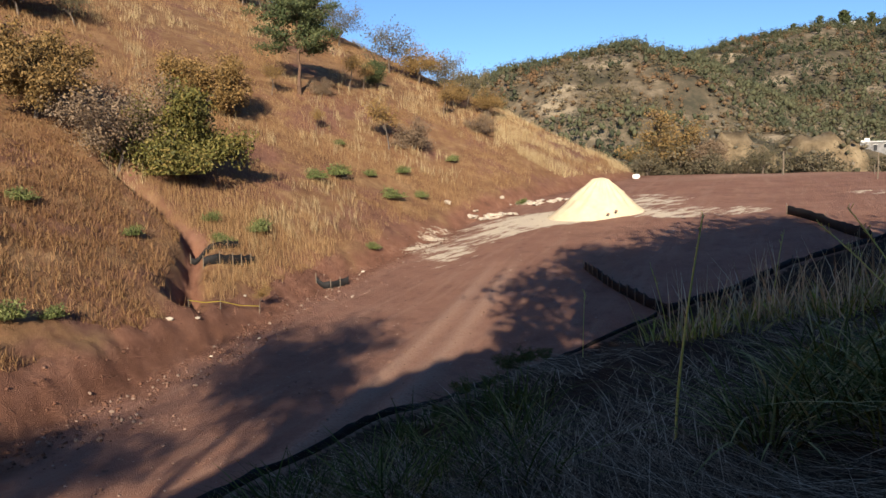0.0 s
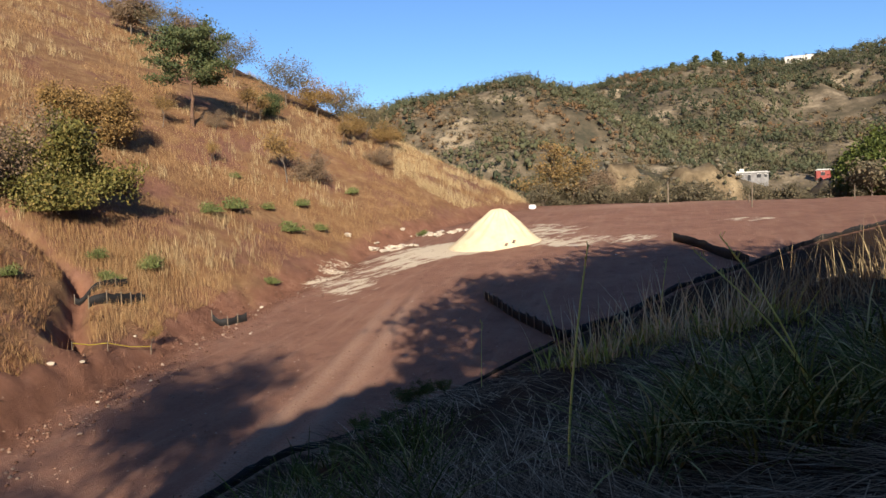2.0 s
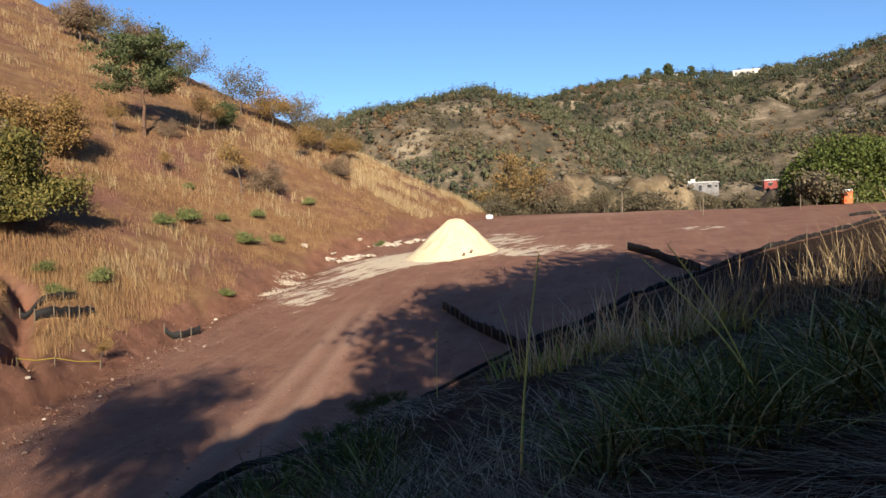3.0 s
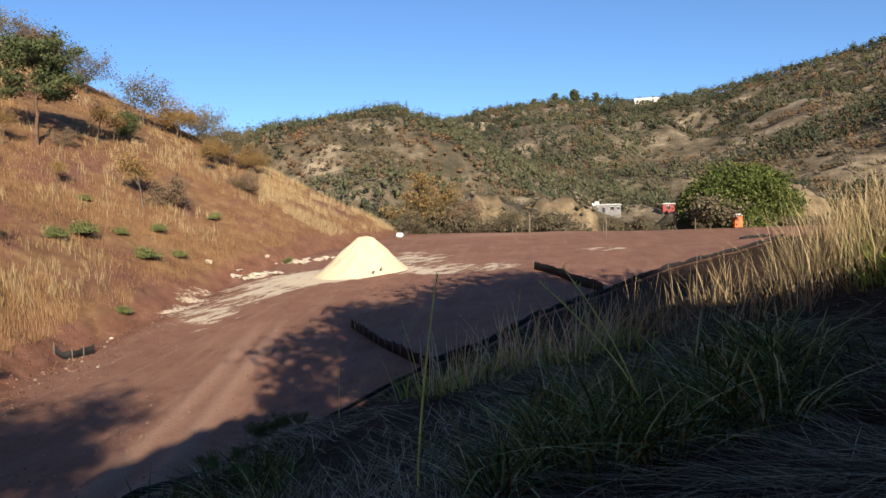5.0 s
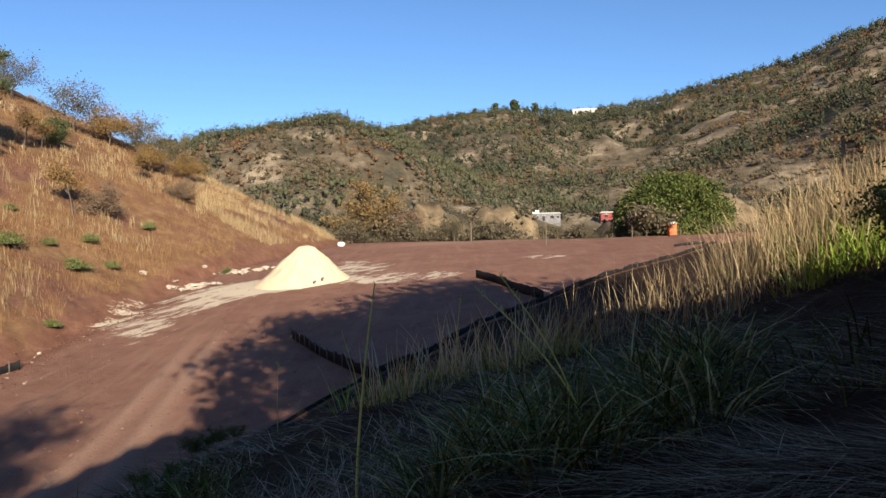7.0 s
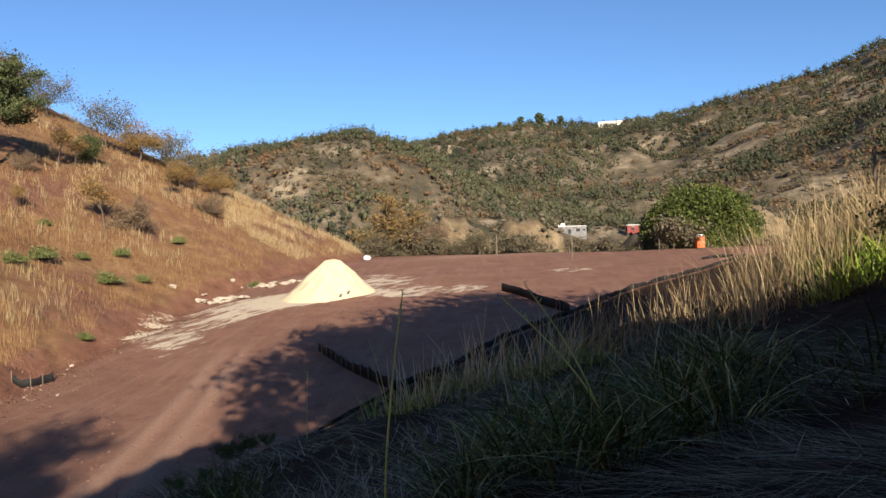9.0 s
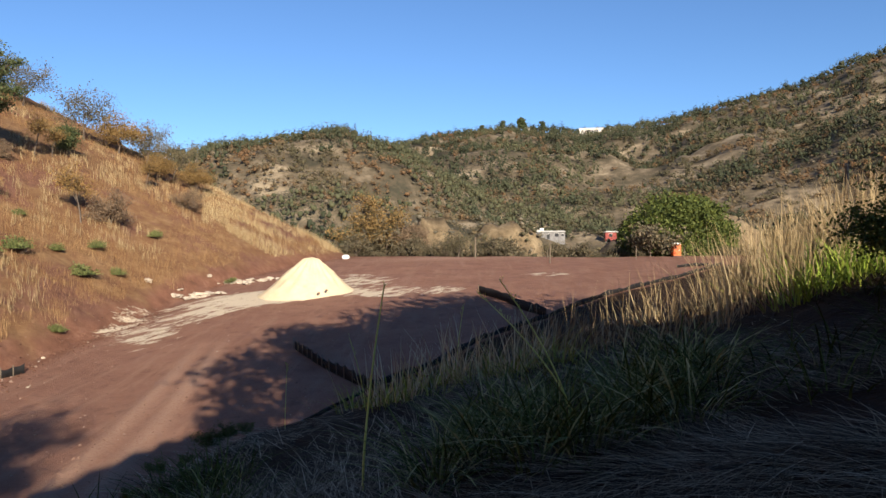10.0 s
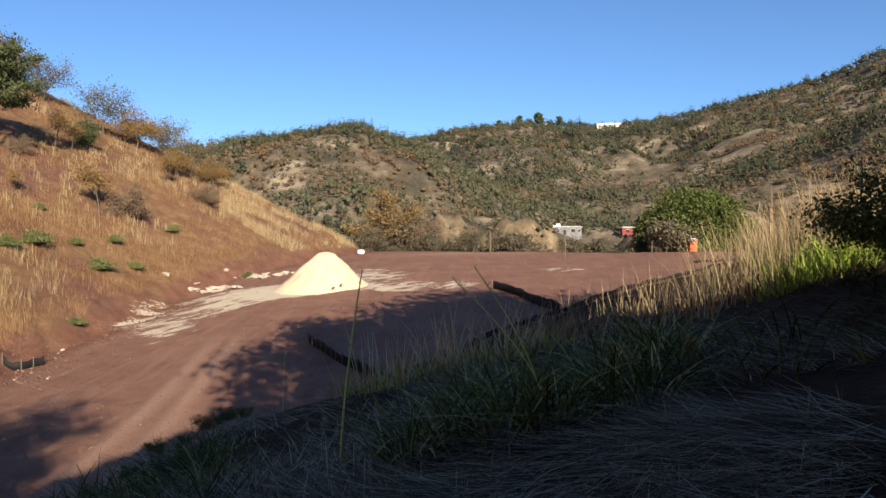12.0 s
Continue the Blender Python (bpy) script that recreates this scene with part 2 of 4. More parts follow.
def ground():
    az = np.radians(np.concatenate([np.arange(-180, -38, 3.0), np.arange(-38, 58, 0.3), np.arange(58, 180, 3.0)]))
    rad = np.concatenate([0.25 * 1.04 ** np.arange(0, 64), 3.1 * 1.0155 ** np.arange(0, 136), 25.2 * 1.0075 ** np.arange(0, 156), 81 * 1.013 ** np.arange(0, 52), 158.6 * 1.022 ** np.arange(0, 86), 1030 * 1.15 ** np.arange(0, 11)])
    A, R = np.meshgrid(az, rad)
    x, y = R * np.sin(A), R * np.cos(A)
    z = height(x, y)
    m, n = A.shape
    i, j = np.meshgrid(np.arange(m - 1), np.arange(n), indexing="ij")
    k = (j + 1) % n
    quads = np.stack([i * n + j, (i + 1) * n + j, (i + 1) * n + k, i * n + k], -1).reshape(-1, 4)[:, ::-1]
    verts = np.stack([x, y, z], -1).reshape(-1, 3)
    hub = len(verts)
    verts = np.vstack([verts, [[0, 0, float(height(0.0, 0.0))]]])
    tri = np.stack([np.full(n, hub), np.arange(n), (np.arange(n) + 1) % n], -1)[:, ::-1]
    flat = np.concatenate([quads.ravel(), tri.ravel()])
    me = mesh_of("ground", verts, flat, GROUND, np.concatenate([np.full(len(quads), 4), np.full(n, 3)]).astype(np.int32))
    me.polygons.foreach_set("use_smooth", np.ones(len(me.polygons), bool))
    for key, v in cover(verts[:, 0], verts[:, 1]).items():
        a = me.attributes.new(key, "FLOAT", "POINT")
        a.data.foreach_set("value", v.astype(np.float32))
    me.update()
    return tagged(new("ground", me), "red earth road and dry grass hills reaching the horizon", "ground", kind="structure")


FENCE_X = (-7.6, -5.2, -1.7, 3.5, 9.2, 13.7, 18.6, 24.8, 31.0, 38.5, 46.2, 57.0)
FENCE_Y = (14.0, 17.1, 22.8, 27.4, 31.8, 34.9, 39.6, 43.2, 47.2, 51.6, 55.5, 62.0)


def cover(x, y):
    """How far each kind of soil, and the dark bank colour painted for shade, covers a spot, from 0 to 1."""
    r = np.hypot(x, y)
    d = toe_side(x, y) + 1.6 * (fbm(x / 3, y / 3, 3, 31) - 0.5) * 2
    # dark bank colour carried out to the fence to paint the shade there
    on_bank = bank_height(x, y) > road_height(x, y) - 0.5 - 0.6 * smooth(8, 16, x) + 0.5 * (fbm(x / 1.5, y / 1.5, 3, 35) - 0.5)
    shade_strip = (y < np.interp(x, FENCE_X, FENCE_Y) - 0.3 + 0.5 * (fbm(x / 2, y / 2, 2, 37) - 0.5)) & (x > -8) & (x < 60)
    bank = np.where((on_bank | shade_strip) & (r < 120), 1.0, 0.0)
    far = smooth(118, 150, 0.45 * x + 0.9 * y) * np.where(toe_side(x, y) > 8, smooth(150, 170, r), 1)
    far = np.maximum(far, smooth(95, 125, r) * (x > 55) * (0.45 * x + 0.9 * y > 104))
    mound = smooth(4, 10, knolls(x, y)) * (far > 0) * (r < 230)
    far = far * (1 - 0.5 * mound)
    clay = smooth(-1.2, 0.2, d) * (1 - smooth(1.6, 3.2, d))
    dry = smooth(0.9, 2.6, d) * (1 - mound)
    clay = clay * (1 - mound)
    cut = smooth(0.5, 0.95, gullies(x, y))
    dry, clay = dry * (1 - cut), np.maximum(clay, cut)
    lime = 0.95 * np.exp(-(((x - 4.0) * 0.5 - (y - 60.5) * 0.87) / 4.6) ** 2 - (((x - 4.0) * 0.87 + (y - 60.5) * 0.5) / 8.5) ** 2)
    lime = lime + 0.6 * np.exp(-((x - 19) / 7) ** 2 - ((y - 69) / 10) ** 2) + 0.6 * np.exp(-((x - 38) / 6) ** 2 - ((y - 66) / 4) ** 2) + 0.62 * np.exp(-((x - 22) / 6) ** 2 - ((y - 58.5) / 3) ** 2)
    lime = np.clip(lime + 0.48 * np.exp(-((x - 0.2) / 4.5) ** 2 - ((y - 50) / 8) ** 2), 0, 0.56)
    lime = np.clip(lime + 0.5 * np.exp(-(((x - 11.5) / 4.6) ** 2 + ((y - 61.5) / 3.0) ** 2)), 0, 0.7) * (1 - dry)
    across = 0.966 * x - 0.259 * y
    pale = 0.9 * np.exp(-((x - 36) / 10) ** 2 - ((y - 87) / 3) ** 2)
    track = pale + smooth(6, 20, y) * smooth(52, 40, y) * (np.exp(-((across + 7.9) / 0.5) ** 2) + np.exp(-((across + 9.3) / 0.45) ** 2))
    return {"bank": bank, "far": far, "clay": clay, "dry": dry, "lime": lime, "track": np.clip(track, 0, 1), "knoll": mound}


ground()


# ---- plant and wood materials ----
def leaf_material(name, stops, rough=0.65, spec=0.25, own=0.55, whole=0.25):
    g = Nodes(name, rough, spec)
    mixed = g.maths("ADD", g.maths("MULTIPLY", g.island(), own), g.maths("MULTIPLY", g.chance(), 0.2))
    mixed = g.maths("ADD", mixed, g.maths("MULTIPLY", g.attr("tint"), whole))
    g.colour(g.ramp(mixed, stops))
    return g.m


def bark_material(name, dark, light):
    g = Nodes(name, 0.9, 0.15)
    g.colour(g.ramp(g.noise(7, 5, 0.7, (1, 1, 0.25)), [(0.3, dark), (0.7, light)]))
    g.bump(g.noise(16, 4, 0.7, (1, 1, 0.3)), 0.6, 0.03)
    return g.m


BARK = bark_material("oak_bark", (0.06, 0.045, 0.035), (0.21, 0.17, 0.135))
BARK_PINE = bark_material("pine_bark", (0.07, 0.042, 0.03), (0.2, 0.125, 0.085))
LEAF_OLIVE = leaf_material("olive_leaves", [(0.1, (0.051, 0.053, 0.017)), (0.5, (0.128, 0.119, 0.030)), (0.9, (0.230, 0.162, 0.051))])
LEAF_RUST = leaf_material("rust_leaves", [(0.1, (0.102, 0.072, 0.030)), (0.5, (0.212, 0.132, 0.047)), (0.9, (0.323, 0.200, 0.072))])
LEAF_TAN = leaf_material("tan_leaves", [(0.1, (0.093, 0.068, 0.047)), (0.5, (0.170, 0.119, 0.076)), (0.9, (0.255, 0.178, 0.111))])
LEAF_GREEN = leaf_material("green_leaves", [(0.1, (0.03, 0.045, 0.012)), (0.5, (0.066, 0.09, 0.02)), (0.9, (0.14, 0.16, 0.035))])
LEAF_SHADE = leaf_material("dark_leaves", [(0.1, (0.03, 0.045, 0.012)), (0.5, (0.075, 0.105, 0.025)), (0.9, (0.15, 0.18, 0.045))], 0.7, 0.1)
NEEDLES = leaf_material("pine_needles", [(0.1, (0.026, 0.041, 0.018)), (0.5, (0.056, 0.075, 0.030)), (0.9, (0.112, 0.124, 0.049))])
FAR_PINE = leaf_material("far_pine_wood", [(0.1, (0.04, 0.047, 0.031)), (0.5, (0.062, 0.07, 0.043)), (0.9, (0.095, 0.098, 0.056))], 0.8, 0.05, 0.1, 0.7)
FAR_OAK = leaf_material("far_oak_wood", [(0.1, (0.085, 0.08, 0.05)), (0.45, (0.115, 0.095, 0.058)), (0.7, (0.14, 0.098, 0.058)), (0.95, (0.17, 0.102, 0.056))], 0.8, 0.05, 0.12, 0.75)
FAR_SCRUB = leaf_material("far_grey_scrub", [(0.1, (0.085, 0.08, 0.06)), (0.5, (0.14, 0.125, 0.09)), (0.9, (0.21, 0.17, 0.12))], 0.7, 0.2, 0.25, 0.6)
DRY_GRASS = leaf_material("dry_grass", [(0.1, (0.12, 0.058, 0.03)), (0.35, (0.21, 0.112, 0.05)), (0.62, (0.30, 0.18, 0.08)), (0.9, (0.47, 0.335, 0.165))], 0.7)
STRAW = leaf_material("bleached_straw", [(0.1, (0.180, 0.117, 0.063)), (0.5, (0.342, 0.252, 0.135)), (0.9, (0.522, 0.423, 0.252))], 0.75, 0.1)
# near-black to pale stops put shaded gaps and lit strands into the colour
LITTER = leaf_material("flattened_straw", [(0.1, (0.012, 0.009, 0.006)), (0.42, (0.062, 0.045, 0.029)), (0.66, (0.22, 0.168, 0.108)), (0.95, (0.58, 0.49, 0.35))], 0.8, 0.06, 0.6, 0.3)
# greens darkened to stand in for shade; pale last stop paints blade highlights
SHADED_GREEN = leaf_material("shaded_green_grass", [(0.1, (0.022, 0.03, 0.006)), (0.45, (0.05, 0.068, 0.013)), (0.68, (0.13, 0.155, 0.038)), (0.92, (0.5, 0.45, 0.21))], 0.75, 0.08)


# ---- plant builders ----
def part(name, data, parent, label=""):
    ob = new(name, data)
    ob.parent = parent
    return tagged(ob, label)


def hold(name, x, y, z=None, turn=0.0, label="", category="", group=""):
    ob = new(name)
    ob.matrix_basis = pose(x, y, float(height(x, y)) if z is None else z, 0, 0, turn)
    return tagged(ob, label, category, group)


def set_tint(me, values):
    a = me.attributes.new("tint", "FLOAT", "POINT")
    a.data.foreach_set("value", np.asarray(values, np.float32))


def tubes(segs, sides=5):
    """Tapered tubes; segs holds (start, end, first radius, last radius)."""
    p, q = np.array([s[0] for s in segs]), np.array([s[1] for s in segs])
    r0, r1 = np.array([s[2] for s in segs]), np.array([s[3] for s in segs])
    d = q - p
    d /= np.linalg.norm(d, axis=1, keepdims=True) + 1e-9
    up = np.where(np.abs(d[:, 2:3]) < 0.9, np.array([[0, 0, 1.0]]), np.array([[1.0, 0, 0]]))
    u = np.cross(d, up)
    u /= np.linalg.norm(u, axis=1, keepdims=True)
    v = np.cross(d, u)
    a = np.arange(sides) * 2 * math.pi / sides
    ring = np.cos(a)[None, :, None] * u[:, None] + np.sin(a)[None, :, None] * v[:, None]
    low, high = p[:, None] + ring * r0[:, None, None], q[:, None] + ring * r1[:, None, None]
    verts = np.concatenate([low, high], 1).reshape(-1, 3)
    k = np.arange(sides)
    quad = np.stack([k, (k + 1) % sides, (k + 1) % sides + sides, k + sides], -1)
    faces = (np.arange(len(segs))[:, None, None] * 2 * sides + quad[None]).reshape(-1, 4)
    return verts, faces


def foliage(rng, tips, per, spread, size):
    """Small folded leaf faces strewn round the twig ends."""
    tips = np.asarray(tips)
    c = np.repeat(tips, per, 0) + rng.normal(0, 1, (len(tips) * per, 3)) * np.asarray(spread)
    n = len(c)
    a = rng.normal(0, 1, (n, 3))
    a /= np.linalg.norm(a, axis=1, keepdims=True)
    b = np.cross(a, rng.normal(0, 1, (n, 3)))
    b /= np.linalg.norm(b, axis=1, keepdims=True)
    s = size * rng.uniform(0.6, 1.4, (n, 1))
    verts = np.stack([c - a * s, c + b * s * 0.55, c + a * s, c - b * s * 0.55], 1).reshape(-1, 3)
    tint = np.repeat(np.repeat(rng.uniform(0, 1, len(tips)), per), 4)
    return verts, np.arange(n * 4).reshape(-1, 4), tint


def limb(rng, segs, tips, p, d, length, r, depth, fine=0.008):
    steps = 3
    for k in range(steps):
        d = d + rng.normal(0, 0.22, 3) + np.array([0, 0, 0.06])
        d = d / np.linalg.norm(d)
        q = p + d * length / steps
        r1 = max(r * 0.72, fine)
        segs.append((p, q, r, r1))
        p, r = q, r1
        if depth > 0:
            for _ in range(2):
                side = d + rng.normal(0, 0.75, 3)
                side[2] = side[2] * 0.6 + 0.15
                limb(rng, segs, tips, p, side / np.linalg.norm(side), length * rng.uniform(0.4, 0.62), r * 0.62, depth - 1, fine)
        else:
            tips.append(q)
    if depth > 0:
        tips.append(p)


def broadleaf(seed, tall, wide, fork, limbs, per, leaf, mat, trunk_r, low=0.0, bare=1.0, clump=0.42, root=0.3):
    """Meshes of trunk with limbs, and crown, of an open round-headed tree."""
    rng = np.random.default_rng(seed)
    segs, tips = [], []
    p, d, r = np.zeros(3), np.array([rng.normal(0, 0.1), rng.normal(0, 0.1), 1.0]), trunk_r
    segs.append((np.array([0, 0, -root]), p, r * 1.15, r))
    for k in range(3):
        d = d + rng.normal(0, 0.09, 3)
        d /= np.linalg.norm(d)
        q = p + d * fork * tall / 3
        segs.append((p, q, r, r * 0.86))
        p, r = q, r * 0.86
    for k in range(limbs):
        a = 2 * math.pi * (k + rng.uniform(-0.3, 0.3)) / limbs
        e = rng.uniform(low, 1.25)
        d = np.array([math.cos(a) * math.cos(e), math.sin(a) * math.cos(e), math.sin(e)])
        reach = math.hypot(wide * 0.40 * math.cos(e), (tall * (1 - fork)) * 0.72 * math.sin(e))
        limb(rng, segs, tips, p - np.array([0, 0, rng.uniform(0, 0.25) * fork * tall]), d, reach, r * 0.6, 2 if limbs < 9 else 1, min(0.008, trunk_r * 0.15))
    v, f = tubes(segs)
    wood = mesh_of("trunk", v, f, BARK)
    tips = np.array(tips)
    tips = tips[rng.uniform(0, 1, len(tips)) < bare]
    v, f, tint = foliage(rng, tips, per, (clump, clump, clump * 0.7), leaf)
    v[:, 2] = np.maximum(v[:, 2], 0.15)
    crown = mesh_of("crown", v, f, mat)
    set_tint(crown, tint)
    return wood, crown


def pine(seed, tall, wide, clear, trunk_r, per=90, leaf=0.13):
    rng = np.random.default_rng(seed)
    segs, tips = [], []
    p, r = np.array([0, 0, -0.3]), trunk_r
    n = 12
    lean = rng.normal(0, 0.02, 2)
    trunk = []
    for k in range(n):
        q = np.array([lean[0] * k * tall / n + rng.normal(0, 0.05), lean[1] * k * tall / n + rng.normal(0, 0.05), tall * (k + 1) / n])
        segs.append((p, q, r, r * 0.9))
        p, r = q, r * 0.9
        trunk.append((q, r))
    for k, (q, r) in enumerate(trunk):
        u = (q[2] / tall - clear) / (1 - clear)
        if u < 0:
            continue
        reach = wide * 0.5 * (0.45 + 1.0 * math.sin(math.pi * min(1, u * 0.85 + 0.12)) ** 0.8) * 0.75
        for _ in range(rng.integers(3, 6)):
            a = rng.uniform(0, 2 * math.pi)
            ln = reach * rng.uniform(0.55, 1.15)
            d = np.array([math.cos(a), math.sin(a), 0.22 + 0.35 * u])
            s, rr = q, r * 0.4
            for m in range(4):
                d = d + rng.normal(0, 0.1, 3)
                e = s + d / np.linalg.norm(d) * ln / 4
                segs.append((s, e, rr, rr * 0.7))
                if m > 0:
                    tips.append(e + np.array([0, 0, 0.1]))
                    tips.append(e + np.array([rng.normal(0, 0.35), rng.normal(0, 0.35), 0.12]))
                s, rr = e, rr * 0.7
    v, f = tubes(segs)
    wood = mesh_of("trunk", v, f, BARK_PINE)
    v, f, tint = foliage(rng, tips, per, (0.42, 0.42, 0.24), leaf)
    crown = mesh_of("crown", v, f, NEEDLES)
    set_tint(crown, tint)
    return wood, crown


def plant(meshes, name, x, y, label, category, group="", size=1.0, turn=0.0, sink=0.0, z=None):
    ob = hold(name, x, y, z, turn, label, category, group)
    ob.location.z -= sink
    ob.scale = (size, size, size)
    if meshes[0]:
        part("trunk", meshes[0], ob)
    part("crown", meshes[1], ob)
    return ob


def blades(rng, x, y, tall, wide, lean, curl, heading=None, segs=2, lift=0.0):
    """Arching grass blades rooted on the ground."""
    n = len(x)
    a = rng.uniform(0, 2 * math.pi, n) if heading is None else heading
    dx, dy = np.cos(a), np.sin(a)
    b = a + rng.uniform(-0.8, 0.8, n) + math.pi / 2
    sx, sy = np.cos(b), np.sin(b)
    z = height(x, y) + lift - 0.02
    rows = []
    for k in range(segs + 1):
        t = k / segs
        out = tall * (lean * t + curl * t * t)
        up = tall * t * np.maximum(1 - 0.5 * lean - 0.55 * curl * t, 0.03)
        c = np.stack([x + dx * out, y + dy * out, z + up], -1)
        if k == segs:
            rows.append(c[:, None])
        else:
            w = (wide * (1 - 0.55 * t))[:, None] * np.stack([sx, sy, np.zeros(n)], -1) * 0.5
            rows.append(np.stack([c - w, c + w], 1))
    verts = np.concatenate(rows, 1)
    m = verts.shape[1]
    base = (np.arange(n) * m)[:, None]
    quads = np.concatenate([base + np.array([[2 * k, 2 * k + 1, 2 * k + 3, 2 * k + 2]]) for k in range(segs - 1)], 0) if segs > 1 else np.zeros((0, 4), int)
    tri = base + np.array([[2 * segs - 2, 2 * segs - 1, 2 * segs]])
    flat = np.concatenate([quads.ravel(), tri.ravel()])
    sizes = np.concatenate([np.full(len(quads), 4), np.full(len(tri), 3)]).astype(np.int32)
    return verts.reshape(-1, 3), flat, sizes, m


def sward(name, rng, x, y, tall, wide, lean, curl, mat, label, tint=None, segs=2, lift=0.0, heading=None):
    v, flat, sizes, m = blades(rng, x, y, tall, wide, lean, curl, heading, segs, lift)
    me = mesh_of(name, v, flat, mat, sizes)
    set_tint(me, np.repeat(rng.uniform(0, 1, len(x)) if tint is None else tint, m))
    return tagged(new(name, me), label, "grass", kind="stuff")


def scatter(rng, n, az0, az1, r0, r1, power=1.0):
    """Spots in a fan of ground, thinner with distance."""
    az = np.radians(rng.uniform(az0, az1, n))
    r = r0 * (r1 / r0) ** (rng.uniform(0, 1, n) ** power)
    return r * np.sin(az), r * np.cos(az)


# ---- trees on the grassy hill ----
rng = np.random.default_rng(7)
LEAF_OLIVE_GREEN = leaf_material("shrub_leaves", [(0.1, (0.06, 0.08, 0.028)), (0.5, (0.12, 0.145, 0.045)), (0.9, (0.22, 0.22, 0.085))])
OAK_RUST = broadleaf(11, 6.2, 8.0, 0.22, 6, 34, 0.1, LEAF_RUST, 0.17, 0.1)
OAK_OLIVE = broadleaf(12, 5.6, 6.4, 0.2, 6, 38, 0.1, LEAF_OLIVE, 0.16, -0.1)
OAK_TAN = broadleaf(13, 6.6, 8.4, 0.18, 7, 13, 0.085, LEAF_TAN, 0.16, 0.1, 0.9)
CREST_LEAF = leaf_material("crest_leaves", [(0.1, (0.06, 0.058, 0.035)), (0.5, (0.11, 0.10, 0.055)), (0.9, (0.19, 0.15, 0.08))])
OAK_BARE = broadleaf(14, 5.0, 5.6, 0.3, 6, 7, 0.09, CREST_LEAF, 0.13, 0.3, 0.6)
OAK_THIN = broadleaf(15, 4.8, 5.0, 0.3, 6, 14, 0.09, LEAF_RUST, 0.11, 0.2, 0.8)
OAK_BROWN = broadleaf(16, 5.2, 6.0, 0.25, 6, 18, 0.095, LEAF_TAN, 0.13, 0.1)
THICKET = broadleaf(17, 2.6, 4.6, 0.08, 8, 9, 0.07, LEAF_TAN, 0.08, -0.1, 0.7, 0.3)
SAPLING = broadleaf(18, 5.0, 2.4, 0.45, 4, 6, 0.08, LEAF_RUST, 0.07, 0.6, 0.7, 0.3)
SHRUB = broadleaf(19, 0.7, 1.25, 0.1, 7, 4, 0.06, LEAF_OLIVE_GREEN, 0.02, 0.1, 0.6, 0.2)
PINE = pine(25, 8.1, 8.6, 0.42, 0.26, 80, 0.12)

plant(PINE, "pine_tree", -14.4, 76.9, "tall pine with bare lower trunk on dry slope", "tree")
HILL_TREES = (
    (OAK_RUST, -27.0, 50.0, 1.0, 20, "broad oak with orange and olive autumn leaves"),
    (OAK_TAN, -21.2, 48.9, 1.05, 80, "half bare grey oak with tan leaves"),
    (OAK_OLIVE, -17.9, 50.0, 1.1, 0, "olive green bushy oak on the slope"),
    (OAK_RUST, -20.0, 63.4, 0.9, 130, "round oak with rust brown leaves"),
    (SAPLING, -10.2, 84.0, 1.0, 60, "thin leaning sapling with few leaves"),
    (SAPLING, -5.2, 72.6, 1.15, 200, "pale bare sapling beside a thicket"),
    (THICKET, -2.8, 74.8, 1.05, 10, "low tangled thicket of grey twigs"),
    (THICKET, 4.6, 86.0, 0.8, 90, "dark low bush near the hill crest"),
    (OAK_BARE, -15.0, 113.0, 1.18, 40, "leafless crest tree with pale limbs"),
    (OAK_BARE, -7.0, 104.0, 1.3, 0, "open crest tree with flat thin crown"),
    (OAK_THIN, -3.0, 104.5, 1.1, 70, "small crest tree with reddish leaves"),
    (OAK_BARE, 0.3, 103.5, 1.12, 150, "bare grey crest tree"),
)
for meshes, x, y, size, turn, label in HILL_TREES:
    plant(meshes, "thicket" if meshes is THICKET else "hill_tree", x, y, label, "tree", "trees on the grassy hill", size, turn)
MORE_HILL_TREES = (
    (OAK_BARE, 3.4, 99.0, 1.0, 30), (OAK_THIN, 6.0, 97.5, 0.75, 60), (OAK_BROWN, -30, 117, 1.2, 0), (OAK_BARE, -24.5, 116, 1.3, 100),
    (OAK_BARE, -27.5, 118, 1.25, 210), (OAK_BROWN, -21.5, 115, 1.1, 300), (OAK_BARE, -18.5, 114.5, 1.05, 20), (OAK_BROWN, -37, 67, 1.0, 45),
    (OAK_BROWN, -40.5, 64, 1.15, 145), (OAK_BARE, -34, 71, 0.8, 245), (SAPLING, -16.5, 73.5, 0.75, 120), (SAPLING, -8.8, 86, 0.7, 10),
    (OAK_THIN, 1.6, 95, 0.7, 0), (THICKET, -12.5, 79, 0.6, 40), (SAPLING, -11.8, 70, 0.55, 80), (THICKET, -19.4, 50.8, 0.7, 160), (SAPLING, 0.2, 88, 0.8, 33))
for meshes, x, y, size, turn in MORE_HILL_TREES:
    plant(meshes, "hill_tree", x, y, "small oak with sparse brown leaves in dry grass", "tree", "trees on the grassy hill", size, turn)
plant(pine(23, 2.6, 1.6, 0.3, 0.06, 40, 0.08), "young_pine", -7.8, 89.0, "small young pine with light green needles", "tree")
